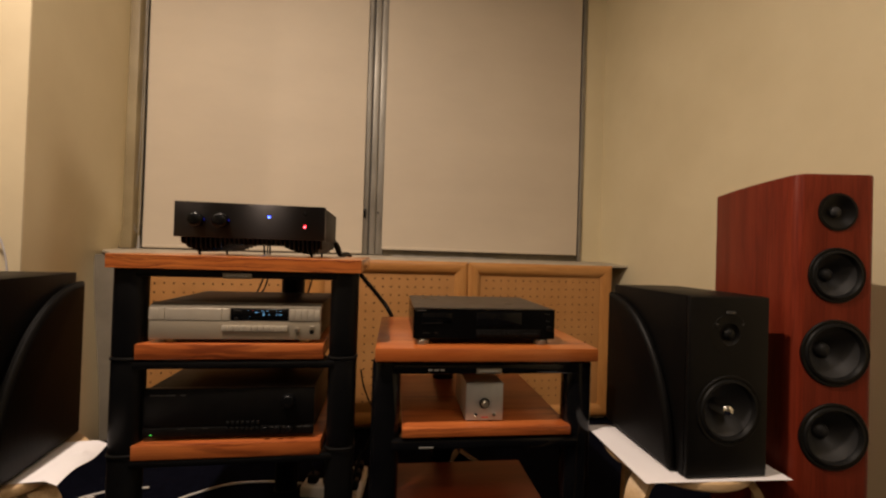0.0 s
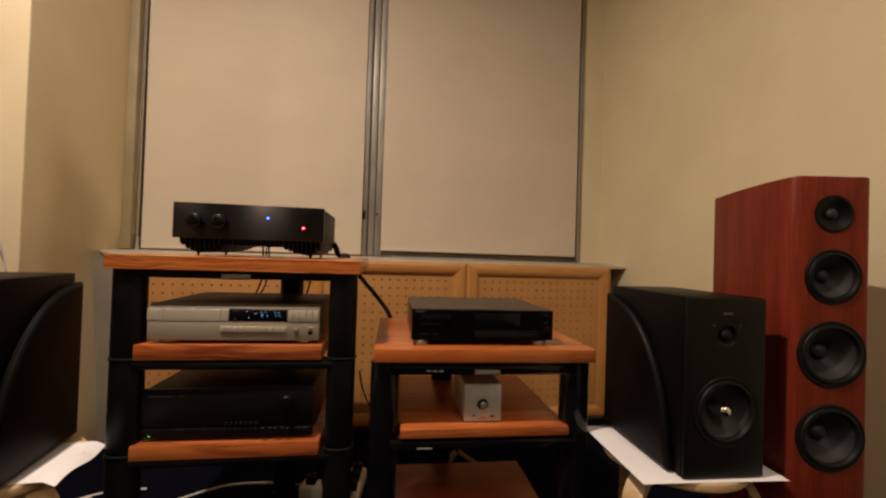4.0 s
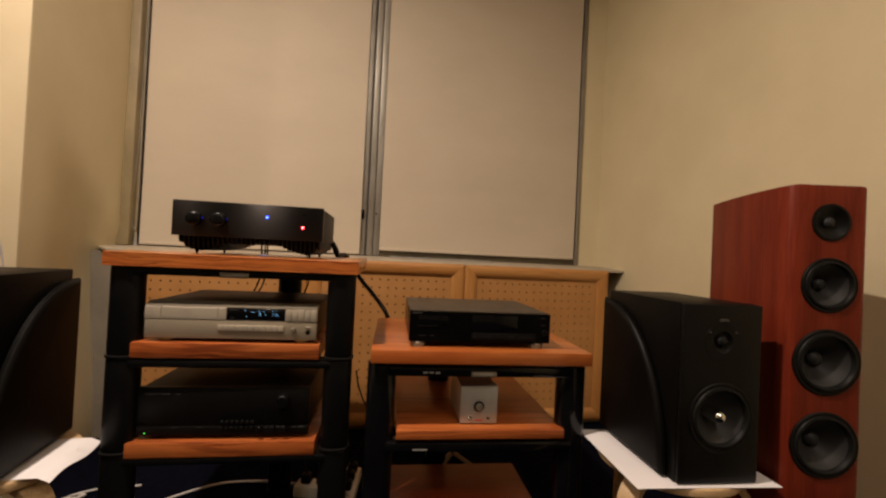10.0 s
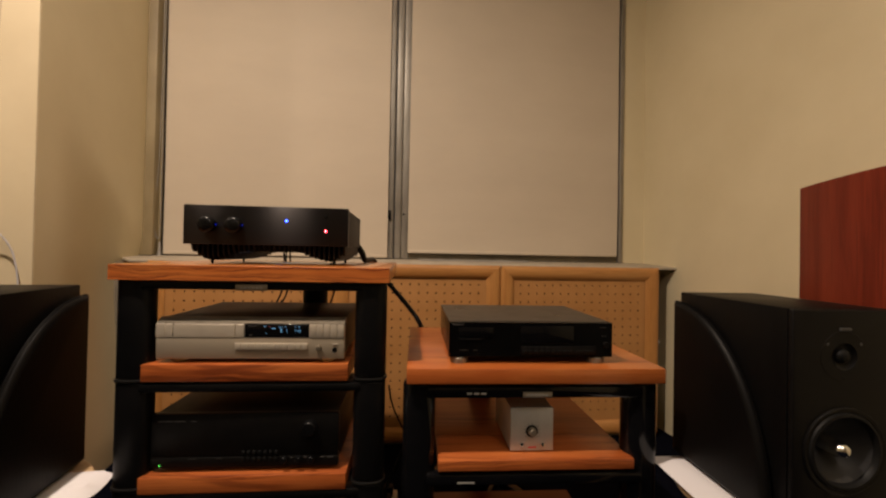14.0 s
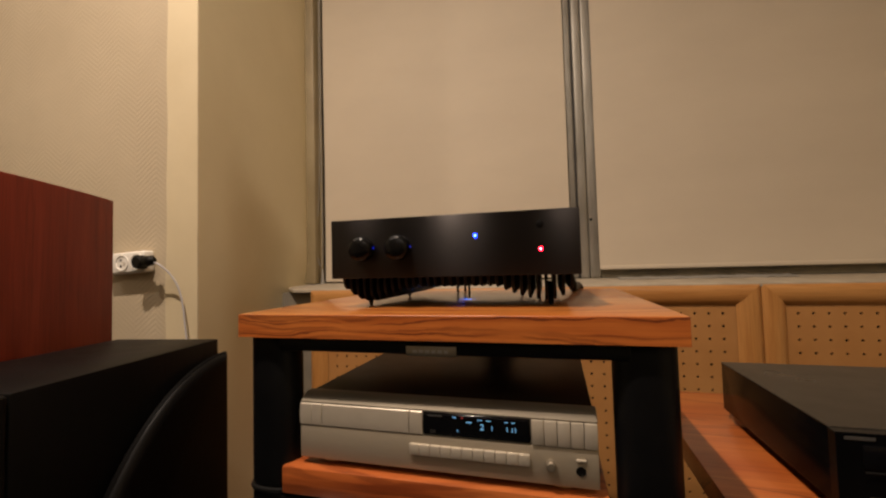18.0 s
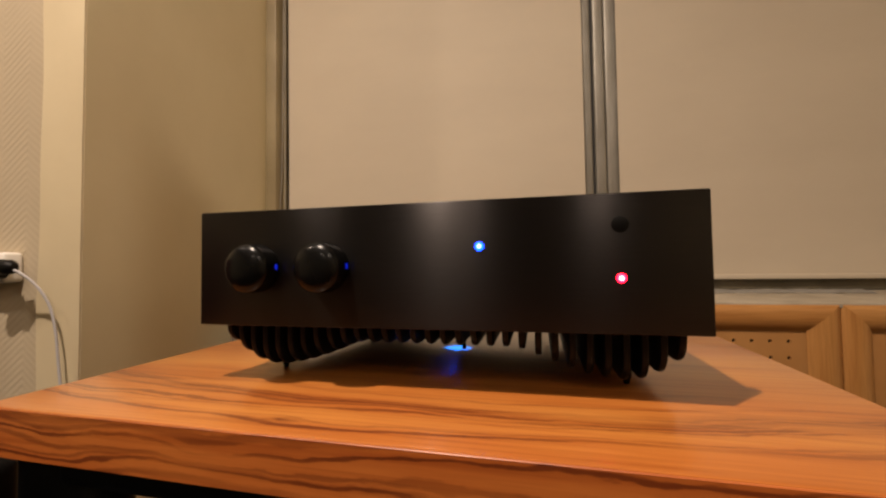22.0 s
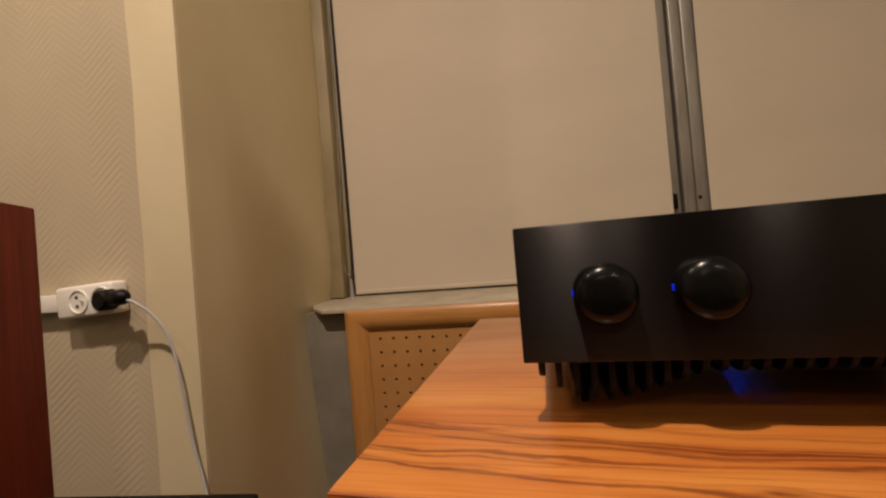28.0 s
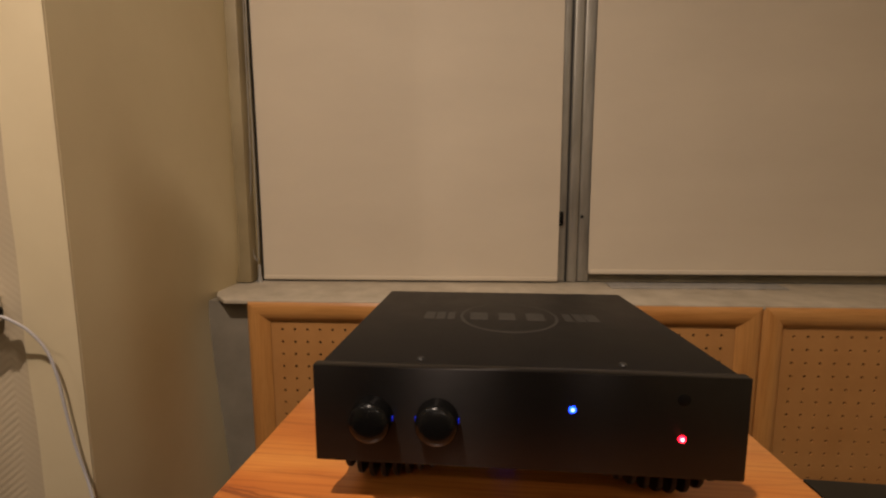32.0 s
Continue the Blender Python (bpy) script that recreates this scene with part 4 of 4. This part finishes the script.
for x in (-0.172, 0.172):
    for y in (0.035, 0.29):
        part("foot", moved(lathe(((0, 0.013), (0.016, 0.013), (0.018, 0.010), (0.018, 0.001), (0.016, 0.0), (0, 0)), 22), pose(x, y, 0.0)), GOLD, cd, "pale gold foot")


# ---- the black receiver below it ----
rec = thing("stereo_receiver", pose(-0.361, 1.108, 0.418, 0, 0, -3.0), "wide black stereo receiver with rows of small buttons", "receiver")
part("cover", box(-0.210, 0.210, 0.016, 0.335, 0.012, 0.133, 0.003), LID, rec)
part("front_panel", box(-0.214, 0.214, 0.0, 0.016, 0.036, 0.135, 0.002), BLACK, rec)
part("lower_panel", box(-0.214, 0.214, -0.002, 0.016, 0.010, 0.0345, 0.003), BLACK, rec)
for i in range(7):
    for z in (0.0255, 0.0405):
        part("button", box(-0.009 + i * 0.0126, -0.0015 + i * 0.0126, -0.006, 0.001, z, z + 0.0085, 0.001), RUBBER, rec)
for x in (0.090, 0.122, 0.152):
    part("tone_knob", moved(lathe(((0, 0.013), (0.006, 0.0125), (0.0072, 0.011), (0.0078, 0), (0, 0)), 22), front(x, -0.001, 0.0290)), POST, rec)
for x, w, mat in ((-0.120, 0.020, MARK), (-0.060, 0.014, MARK), (0.106, 0.006, DIM_PRINT), (0.137, 0.006, DIM_PRINT), (0.176, 0.012, DIM_PRINT), (0.196, 0.016, DIM_PRINT)):
    part("print_bar", box(x - w / 2, x + w / 2, -0.0028, -0.0015, 0.0302, 0.0325), mat, rec)
part("volume_knob", moved(lathe(((0, 0.020), (0.014, 0.0195), (0.0165, 0.017), (0.017, 0), (0, 0)), 32), front(0.147, 0.0, 0.103)), POST, rec)
for x, w in ((-0.182, 0.032), (-0.150, 0.026), (-0.118, 0.012)):
    part("print_bar", box(x - w / 2, x + w / 2, -0.0006, 0.0004, 0.117, 0.1190), DIM_PRINT, rec)
part("green_light", box(-0.1940, -0.1895, -0.003, -0.001, 0.0160, 0.0178), GREEN, rec, "lit green power light")
for x in (-0.17, 0.17):
    for y in (0.04, 0.29):
        part("foot", moved(lathe(((0, 0.010), (0.018, 0.010), (0.019, 0.001), (0.017, 0.0), (0, 0)), 20), pose(x, y, 0.0)), BLACK, rec)


# ---- the black disc player on the low rack ----
cd2 = thing("cd_player", pose(0.322, 1.078, 0.668, 0, 0, -3.2), "slim black disc player with pale round feet", "cd player")
part("case", box(-0.206, 0.206, 0.014, 0.335, 0.016, 0.1015, 0.001), ACRYLIC, cd2)
part("lid", box(-0.2065, 0.2065, 0.0142, 0.3352, 0.1017, 0.1032, 0.0006, 1), KHAKI, cd2, "khaki-grey painted metal lid")
part("front_panel", box(-0.208, 0.208, 0.0, 0.014, 0.017, 0.1025, 0.0006, 1), ACRYLIC, cd2)
tray = part("disc_tray", box(-0.184, -0.098, -0.002, 0.004, 0.064, 0.090, 0.0012), SMOKED, cd2)
part("tray_lip", box(-0.184, -0.126, -0.0030, -0.0018, 0.0600, 0.0622, 0.0004, 1), RUBBER, tray)
part("display", box(-0.028, 0.108, -0.001, 0.004, 0.050, 0.094, 0.001), SMOKED, cd2)
part("button_strip", box(-0.028, 0.165, -0.002, 0.004, 0.022, 0.044, 0.001), POST, cd2)
for i in range(9):
    part("button", box(-0.024 + i * 0.0145, -0.013 + i * 0.0145, -0.0045, -0.001, 0.0265, 0.0345, 0.001), RUBBER, cd2)
    part("print_bar", box(-0.022 + i * 0.0145, -0.015 + i * 0.0145, -0.0024, -0.0017, 0.0390, 0.0408), MARK, cd2)
part("long_key", box(0.112, 0.158, -0.0040, -0.001, 0.0270, 0.0340, 0.001), RUBBER, cd2)
for x, z, w in ((0.184, 0.0905, 0.016), (0.186, 0.0690, 0.012), (-0.170, 0.0330, 0.020), (-0.142, 0.0330, 0.010)):
    part("print_bar", box(x - w / 2, x + w / 2, -0.0008, 0.0005, z - 0.0011, z + 0.0011), MARK, cd2)
part("jog_knob", moved(lathe(((0, 0.008), (0.007, 0.008), (0.008, 0.006), (0.008, 0), (0, 0)), 22), front(0.190, 0.0, 0.048)), BLACK, cd2)
part("print_bar", box(-0.200, -0.172, -0.0008, 0.0005, 0.0950, 0.0985), DIM_PRINT, cd2)
for x in (-0.180, 0.172):
    for y in (0.021, 0.30):
        part("foot", moved(lathe(((0, 0.016), (0.018, 0.016), (0.022, 0.012), (0.022, 0.001), (0.020, 0.0), (0, 0)), 26), pose(x, y, 0.0)), SILVER, cd2, "pale grey round foot")


# ---- the small grey box on the low rack ----
boxy = thing("headphone_amplifier", pose(0.326, 1.078, 0.448, 0, 0, -3.6), "small pale grey metal box with one knob", "amplifier")
part("case", box(-0.054, 0.054, 0.003, 0.190, 0.004, 0.109, 0.001), GREY_METAL, boxy)
part("face", box(-0.054, 0.054, 0.0, 0.003, 0.004, 0.110, 0.0006), GREY_METAL, boxy)
part("knob", moved(lathe(((0, 0.014), (0.008, 0.0138), (0.0095, 0.012), (0.010, 0.004), (0.0125, 0.0), (0, 0)), 28), front(0.0, 0.0, 0.052)), SILVER, boxy, "round metal knob with a dark collar")
part("collar", moved(lathe(((0, 0.002), (0.015, 0.002), (0.0155, 0), (0, 0)), 28), front(0.0, 0.0, 0.052)), BLACK, boxy)
for i in range(11):
    a = radians(-130 + 26 * i)
    part("tick", box(0.020 * math.sin(a) - 0.0008, 0.020 * math.sin(a) + 0.0008, -0.0004, 0.0002, 0.052 + 0.020 * math.cos(a) - 0.0008, 0.052 + 0.020 * math.cos(a) + 0.0008), BLACK, boxy)
part("lamp_dot", moved(lathe(((0, 0.0015), (0.0018, 0.001), (0.002, 0), (0, 0)), 12), front(0.0, 0.0, 0.100)), SILVER_LIGHT, boxy)
for x in (-0.026, 0.028):
    part("toggle_nut", moved(lathe(((0, 0.004), (0.005, 0.004), (0.0055, 0), (0, 0)), 6), front(x, 0.0, 0.020)), CHROME, boxy)
    part("toggle", moved(lathe(((0, 0.014), (0.002, 0.0135), (0.0014, 0.003), (0, 0.003)), 10), front(x, 0.0, 0.020) @ pose(0, 0, 0, 18 if x < 0 else -18)), CHROME, boxy)
part("print_bar", box(-0.010, 0.012, -0.0004, 0.0002, 0.010, 0.014), RED_PRINT, boxy)
for x in (-0.042, 0.042):
    for y in (0.02, 0.17):
        part("foot", moved(lathe(((0, 0.005), (0.006, 0.005), (0.006, 0.0), (0, 0)), 14), pose(x, y, 0.0)), RUBBER, boxy)


# ---- loudspeakers ----
def bored(bm, holes):
    """Round sockets through the front of a cabinet: x, z and radius of each."""
    body = bpy.data.objects.new("bored", finish(bm))
    scene.collection.objects.link(body)
    cutters = []
    for x, z, r in holes:
        c = bpy.data.objects.new("cutter", finish(moved(lathe(((0, 0.1), (r, 0.1), (r, -0.055), (0, -0.055)), 56), front(x, 0.0, z))))
        scene.collection.objects.link(c)
        mod = body.modifiers.new("bore", "BOOLEAN")
        mod.operation, mod.solver, mod.object = "DIFFERENCE", "EXACT", c
        cutters.append(c)
    bpy.context.view_layer.update()
    data = bpy.data.meshes.new_from_object(body.evaluated_get(bpy.context.evaluated_depsgraph_get()))
    out = bmesh.new()
    out.from_mesh(data)
    for o in (body, *cutters):
        bpy.data.objects.remove(o)
    bpy.data.meshes.remove(data)
    return out


def driver(parent, x, z, r, cone, cap=0.24, bright=None, y=0.0):
    """A round loudspeaker unit: ring, rubber surround, sunk cone and dust cap."""
    d = part("speaker_unit", moved(lathe(((r * 0.90, 0.0035), (r * 0.97, 0.004), (r * 1.0, 0.002), (r, -0.004), (r * 0.88, -0.004), (r * 0.90, 0.0035)), 56), front(x, y, z)), BLACK, parent)
    part("surround", moved(lathe(((r * 0.90, 0.001), (r * 0.86, 0.0065), (r * 0.80, 0.0075), (r * 0.75, 0.002), (r * 0.74, -0.003)), 56), front(x, y, z)), RUBBER, d)
    part("cone", moved(lathe([(r * 0.745 - (r * 0.745 - r * 0.2) * i / 8, -0.002 - r * 0.50 * (i / 8) ** 1.1) for i in range(9)] + [(0, -0.002 - r * 0.50)], 56), front(x, y, z)), cone, d)
    if bright is None:
        part("dust_cap", moved(lathe([(r * cap * math.cos(math.pi / 2 * i / 6), -r * 0.47 + r * cap * 0.8 * math.sin(math.pi / 2 * i / 6)) for i in range(7)], 32), front(x, y, z)), cone, d)
    else:
        part("phase_plug", moved(lathe(((r * 0.20, -r * 0.50), (r * 0.19, -r * 0.10), (r * 0.16, r * 0.02), (r * 0.10, r * 0.09), (0, r * 0.12)), 32), front(x, y, z)), bright, d, "polished metal phase plug")
    return d


def bookshelf_speaker(x, y, turn, label):
    """Black box with curved raised cheeks on its sides; x, y is the middle of its front foot edge."""
    s = thing("bookshelf_speaker", pose(x, y, 0.4225, 0, 0, turn), label, "speaker", "bookshelf speakers")
    w, d, h = 0.103, 0.318, 0.425
    part("cabinet", bored(box(-w, w, 0.0, d, 0.0, h, 0.003), ((0, 0.157, 0.076),)), VINYL, s)
    for side in (-1, 1):
        pts = [(d + 0.002, 0.004)] + [(d + 0.002 - 0.300 * math.sin(a), 0.004 + 0.398 * math.cos(a)) for a in (math.pi / 2 * i / 18 for i in range(19))]
        bm = prism(pts, 0.0, 0.024, 0.015, 5)
        m = Matrix(((0, 0, side, side * (w - 0.001)), (1, 0, 0, 0), (0, 1, 0, 0), (0, 0, 0, 1)))
        part("cheek", moved(bm, m), VINYL, s, "raised curved black side cheek")
    part("baffle", bored(box(-w, w, -0.012, -0.0005, 0.001, h - 0.001, 0.004, 3), ((0, 0.157, 0.076), (0, 0.335, 0.030))), BLACK, s)
    driver(s, 0.0, 0.157, 0.083, CONE, bright=CHROME, y=-0.012)
    tw = part("tweeter", moved(lathe(((0.048, 0.0), (0.0475, 0.0005), (0.026, 0.0006), (0.022, -0.003), (0.016, -0.005), (0, -0.005)), 44), front(0, -0.012, 0.335)), BLACK, s)
    part("dome", moved(lathe([(0.0145 * math.cos(math.pi / 2 * i / 6), -0.005 + 0.010 * math.sin(math.pi / 2 * i / 6)) for i in range(7)], 28), front(0, -0.012, 0.335)), RUBBER, tw)
    for a in (35, 145, 270):
        part("screw", moved(lathe(((0, 0.001), (0.0028, 0.0008), (0.003, 0), (0, 0)), 12), front(0.041 * math.cos(radians(a)), -0.0125, 0.335 + 0.041 * math.sin(radians(a)))), DIM_PRINT if a < 200 else BLACK, tw)
    part("badge", box(-0.011, 0.011, -0.0165, -0.0118, 0.3835, 0.3895, 0.0006), DIM_PRINT, s, "tiny pale badge")
    return s


bookshelf_speaker(0.826, 0.778, -4, "black bookshelf speaker standing on paper on a birch stool")
bookshelf_speaker(-0.844, 0.850, 5, "black bookshelf speaker with curved cheeks on a paper-covered stool")


def paper_sheet(m, w, d, lift, label):
    n = 14
    bm = sheet([[(-w / 2 + w * i / n, -d / 2 + d * j / n, lift(i / n, j / n)) for i in range(n + 1)] for j in range(n + 1)], (0, 0, -0.0007))
    ob = part("paper_sheet", bm, PAPER)
    ob.matrix_basis = m
    return tagged(ob, label, "paper", "paper sheets")


paper_sheet(pose(0.815, 0.913, 0.4205, 0, 0, -5), 0.365, 0.312, lambda u, v: 0.0006 * math.sin(9 * u) * math.sin(7 * v) - 0.004 * max(0, abs(u - 0.5) - 0.48) * 10, "white paper sheet under a speaker on a stool")
paper_sheet(pose(-0.812, 1.040, 0.4215, 0, 0, 3), 0.315, 0.205, lambda u, v: (-0.012 + 0.006 * math.sin(v * 7)) * ease(u, 0.92, 1.0) - 0.012 * ease(v, 0.94, 1.0) * ease(u, 0.5, 1.0), "white paper sheet with curling edges under a speaker")


def stool(x, y, turn, label):
    s = thing("stool", pose(x, y, 0, 0, 0, turn), label, "stool", "birch stools")
    part("seat", prism(oval(0, 0, 0.175, 0.175, 48, 2), 0.396, 0.4195, 0.006, 3), BIRCH, s)
    path = [(0.05, 0.388), (0.126, 0.388)]
    for i in range(1, 9):
        a = math.pi / 2 * i / 8 * 0.94
        path.append((0.126 + 0.066 * math.sin(a), 0.326 + 0.062 * math.cos(a)))
    path.append((0.208, 0.0))
    bm = bmesh.new()
    rings = []
    for i, (r, z) in enumerate(path):
        p0, p1 = path[max(0, i - 1)], path[min(len(path) - 1, i + 1)]
        t = Vector((p1[0] - p0[0], p1[1] - p0[1])).normalized()
        nrm = Vector((-t.y, t.x)) * 0.009
        rings.append([bm.verts.new((r + nrm.x * q, k * 0.024, max(0.0, z + nrm.y * q))) for q, k in ((1, -1), (1, 1), (-1, 1), (-1, -1))])
    for a, b in zip(rings, rings[1:]):
        for k in range(4):
            bm.faces.new((a[k], a[(k + 1) % 4], b[(k + 1) % 4], b[k]))
    bm.faces.new(rings[0][::-1]), bm.faces.new(rings[-1])
    bmesh.ops.bevel(bm, geom=[e for e in bm.edges if len(e.link_faces) == 2 and e.calc_face_angle(0) > 1.2], offset=0.002, segments=2, affect="EDGES")
    first = part("leg", bm, BIRCH, s, m=pose(0, 0, 0, 0, 0, -30))
    for a in (90, 210):
        ob = new("leg", first.data)
        ob.parent, ob.matrix_basis = s, pose(0, 0, 0, 0, 0, a)
    return s


stool(0.815, 0.925, -4, "pale birch stool with bent plywood legs")
stool(-0.850, 1.045, 6, "pale birch stool with bent legs beside cables")


def tower_speaker(x, y, turn, tall, label):
    """A tall cherry cabinet, its front corners rounded and its sides curving in towards the back."""
    s = thing("tower_speaker", pose(x, y, 0, 0, 0, turn), label, "speaker", "tower speakers")
    side = [(0.0975 - 0.024 * (1 - math.sin(math.pi / 2 * i / 8)), 0.034 * (1 - math.cos(math.pi / 2 * i / 8))) for i in range(8)]
    side += [(0.0975 - 0.047 * (i / 10) ** 1.8, 0.034 + 0.346 * i / 10) for i in range(11)]
    plan = [(-q, v) for q, v in side] + [(q, v) for q, v in reversed(side)]
    bm = prism(plan, 0.045, tall - 0.004, 0.003, 2)
    for v in bm.verts:
        if v.co.z > 1.1:
            v.co.z += 0.006 * (1 - (v.co.x / 0.0975) ** 2) * max(0.0, 1 - v.co.y / 0.2)
    units = [(0.0, tall - 0.093, 0.036), (0.0, tall - 0.246, 0.0608), (0.0, tall - 0.433, 0.0735), (0.0, tall - 0.633, 0.0735)]
    part("cabinet", bored(bm, units), CHERRY, s)
    part("plinth", box(-0.11, 0.11, 0.012, 0.385, 0.012, 0.044, 0.004), GLOSS, s)
    for px in (-0.095, 0.095):
        for py in (0.03, 0.365):
            part("spike", moved(lathe(((0, 0.0125), (0.008, 0.0125), (0.003, 0.0), (0, 0)), 12), pose(px, py, 0)), CHROME, s)
    tw = part("tweeter", moved(lathe(((0.046, 0.0), (0.0455, 0.0025), (0.040, 0.003), (0.026, -0.006), (0.017, -0.009), (0, -0.009)), 48), front(0, 0, tall - 0.093)), BLACK, s)
    part("dome", moved(lathe([(0.014 * math.cos(math.pi / 2 * i / 6), -0.009 + 0.010 * math.sin(math.pi / 2 * i / 6)) for i in range(7)], 28), front(0, 0, tall - 0.093)), CONE, tw)
    for _, z, r in units[1:]:
        driver(s, 0.0, z, r / 0.91, CONE)
    part("badge", box(-0.012, 0.012, -0.0015, 0.0005, tall - 0.842, tall - 0.838, 0.0004), DIM_PRINT, s, "tiny pale badge")
    return s


tower_speaker(1.092, 0.738, -13, 1.150, "tall red cherry tower speaker with four black drivers")
tower_speaker(-1.071, 0.871, 13, 1.136, "tall red cherry tower speaker in front of the ribbed wallpaper")


# ---- socket, cables and the floor ----
sock = thing("wall_socket", pose(-1.366, 1.528, 1.003, 0, -3, 0), "white double wall socket with one plug in it", "socket")
part("housing", box(-0.068, 0.068, -0.036, 0.0, -0.031, 0.031, 0.007, 3), WHITE_PLASTIC, sock)
for x in (-0.010, 0.044):
    cup = part("cup", moved(lathe(((0.0235, 0.0), (0.0230, 0.0025), (0.0205, 0.0025), (0.0195, 0.0008), (0.0195, 0.0004), (0, 0.0004)), 32), front(x, -0.036, 0.0)), WHITE_PLASTIC, sock)
    for q in (-0.0085, 0.0085):
        part("hole", moved(lathe(((0, 0.0012), (0.0034, 0.0012), (0.0034, 0), (0, 0)), 12), front(x - 0.004, -0.036, q)), BLACK, cup)
    part("pin", moved(lathe(((0, 0.006), (0.002, 0.005), (0.0026, 0), (0, 0)), 12), front(x + 0.010, -0.036, 0.0)), CHROME, cup)
plug = thing("power_plug", pose(-1.294, 1.490, 1.003), "black angled power plug with a pale cable hanging down", "plug")
part("body", moved(lathe(((0, 0.028), (0.014, 0.0275), (0.0185, 0.024), (0.0195, 0.016), (0.0195, 0.0), (0, 0)), 28), front(0, 0, 0)), BLACK, plug)
part("neck", moved(lathe(((0, 0.0), (0.0135, 0.0), (0.0135, 0.022), (0.0145, 0.025), (0.0145, 0.037), (0.011, 0.042), (0.006, 0.047), (0, 0.047)), 22), pose(0.004, -0.014, 0.001, 0, 86, 0)), BLACK, plug)
part("cable", tube([(0.046, -0.014, -0.002), (0.062, -0.012, -0.008), (0.086, 0.0, -0.034), (0.106, 0.010, -0.075), (0.120, 0.012, -0.13), (0.128, 0.012, -0.19), (0.141, 0.012, -0.27), (0.166, 0.010, -0.37), (0.21, -0.01, -0.55), (0.23, -0.03, -0.80), (0.26, -0.06, -0.985)], 0.0026, 8), CORD, plug, "thin pale mains cable")
tagged(part("cable_trunking", box(-1.90, -1.435, 1.505, 1.5275, 0.984, 1.018, 0.002), WHITE_PLASTIC), "white plastic cable trunking along the wall", "trunking")


def power_strip(x, y, turn, n, plugs, label):
    """Sockets along local y; plugs stand in those that are named."""
    p = thing("power_strip", pose(x, y, 0, 0, 0, turn), label, "power strip", "power strips")
    part("body", box(-0.032, 0.032, 0, 0.06 * n + 0.02, 0.0, 0.044, 0.007, 3), WHITE_PLASTIC, p)
    for i in range(n):
        if i in plugs:
            bm = box(-0.018, 0.018, 0.022 + 0.06 * i, 0.060 + 0.06 * i, 0.0445, 0.078, 0.007, 3)
            part("plug", join(bm, moved(tube([(0, 0, 0), (0, 0.004, 0.02), (0.004, 0.02, 0.045)], 0.0045, 8), pose(0, 0.041 + 0.06 * i, 0.074))), BLACK, p, "black mains plug")
        else:
            part("cup", moved(lathe(((0.020, 0.002), (0.019, 0.0), (0.019, -0.004), (0, -0.004)), 24), pose(0, 0.04 + 0.06 * i, 0.0485)), WHITE_PLASTIC, p)
    return p


power_strip(-0.095, 1.535, 76, 2, (0, 1), "white plastic power strip with black plugs on the carpet")
power_strip(-0.055, 1.400, -8, 4, (1, 2, 3), "white plastic power strip with black plugs behind the rack")
CABLES = (
    ("white", [(-0.95, 1.28, 0.01), (-0.74, 1.50, 0.012), (-0.55, 1.63, 0.012), (-0.40, 1.64, 0.015), (-0.24, 1.60, 0.02)]),
    ("white", [(-0.80, 1.66, 0.010), (-0.90, 1.655, 0.012), (-0.955, 1.635, 0.014), (-0.99, 1.60, 0.02), (-0.985, 1.565, 0.03), (-0.955, 1.565, 0.03), (-0.95, 1.60, 0.02), (-0.985, 1.615, 0.012), (-1.02, 1.585, 0.012), (-1.04, 1.54, 0.010)]),
    ("grey", [(-1.15, 1.0, 0.01), (-1.0, 1.18, 0.12), (-0.92, 1.22, 0.15), (-0.96, 1.12, 0.12), (-1.06, 1.16, 0.10), (-0.97, 1.26, 0.13), (-0.86, 1.32, 0.02)]),
    ("grey", [(-1.10, 0.95, 0.01), (-1.02, 1.10, 0.11), (-0.90, 1.16, 0.16), (-0.94, 1.24, 0.12), (-1.04, 1.20, 0.09), (-0.95, 1.10, 0.06), (-0.85, 1.25, 0.012)]),
    ("white", [(-1.04, 1.54, 0.010), (-1.10, 1.60, 0.012), (-1.15, 1.67, 0.03), (-1.20, 1.66, 0.045), (-1.19, 1.60, 0.04), (-1.14, 1.60, 0.03), (-1.15, 1.66, 0.02), (-1.22, 1.69, 0.03), (-1.25, 1.63, 0.04), (-1.20, 1.58, 0.03), (-1.17, 1.63, 0.012), (-1.21, 1.70, 0.02), (-1.28, 1.68, 0.03), (-1.27, 1.61, 0.02), (-1.22, 1.57, 0.010)]),
    ("black", [(-0.03, 1.58, 0.46), (-0.02, 1.60, 0.40), (0.0, 1.64, 0.33), (0.035, 1.68, 0.24), (0.06, 1.68, 0.14), (0.05, 1.66, 0.04)]),
    ("black", [(-0.400, 1.46, 0.76), (-0.402, 1.54, 0.79), (-0.405, 1.60, 0.84), (-0.400, 1.56, 0.95)]),
    ("black", [(-0.385, 1.46, 0.76), (-0.388, 1.56, 0.79), (-0.390, 1.62, 0.86), (-0.38, 1.56, 0.95)]),
    ("black", [(-0.23, 1.43, 0.75), (-0.225, 1.55, 0.80), (-0.232, 1.62, 0.86), (-0.24, 1.56, 0.95)]),
)
for tone, line in CABLES:
    mat, r = {"white": (CABLE_WHITE, 0.0042), "grey": (CABLE_GREY, 0.004), "black": (BLACK, 0.0032)}[tone]
    tagged(part("cable", tube(line, r, 8, 10), mat), {"white": "white cable lying loose on the carpet", "grey": "tangled grey cable under a stool", "black": "thin black cable hanging behind the rack"}[tone], "cable", "loose cables")
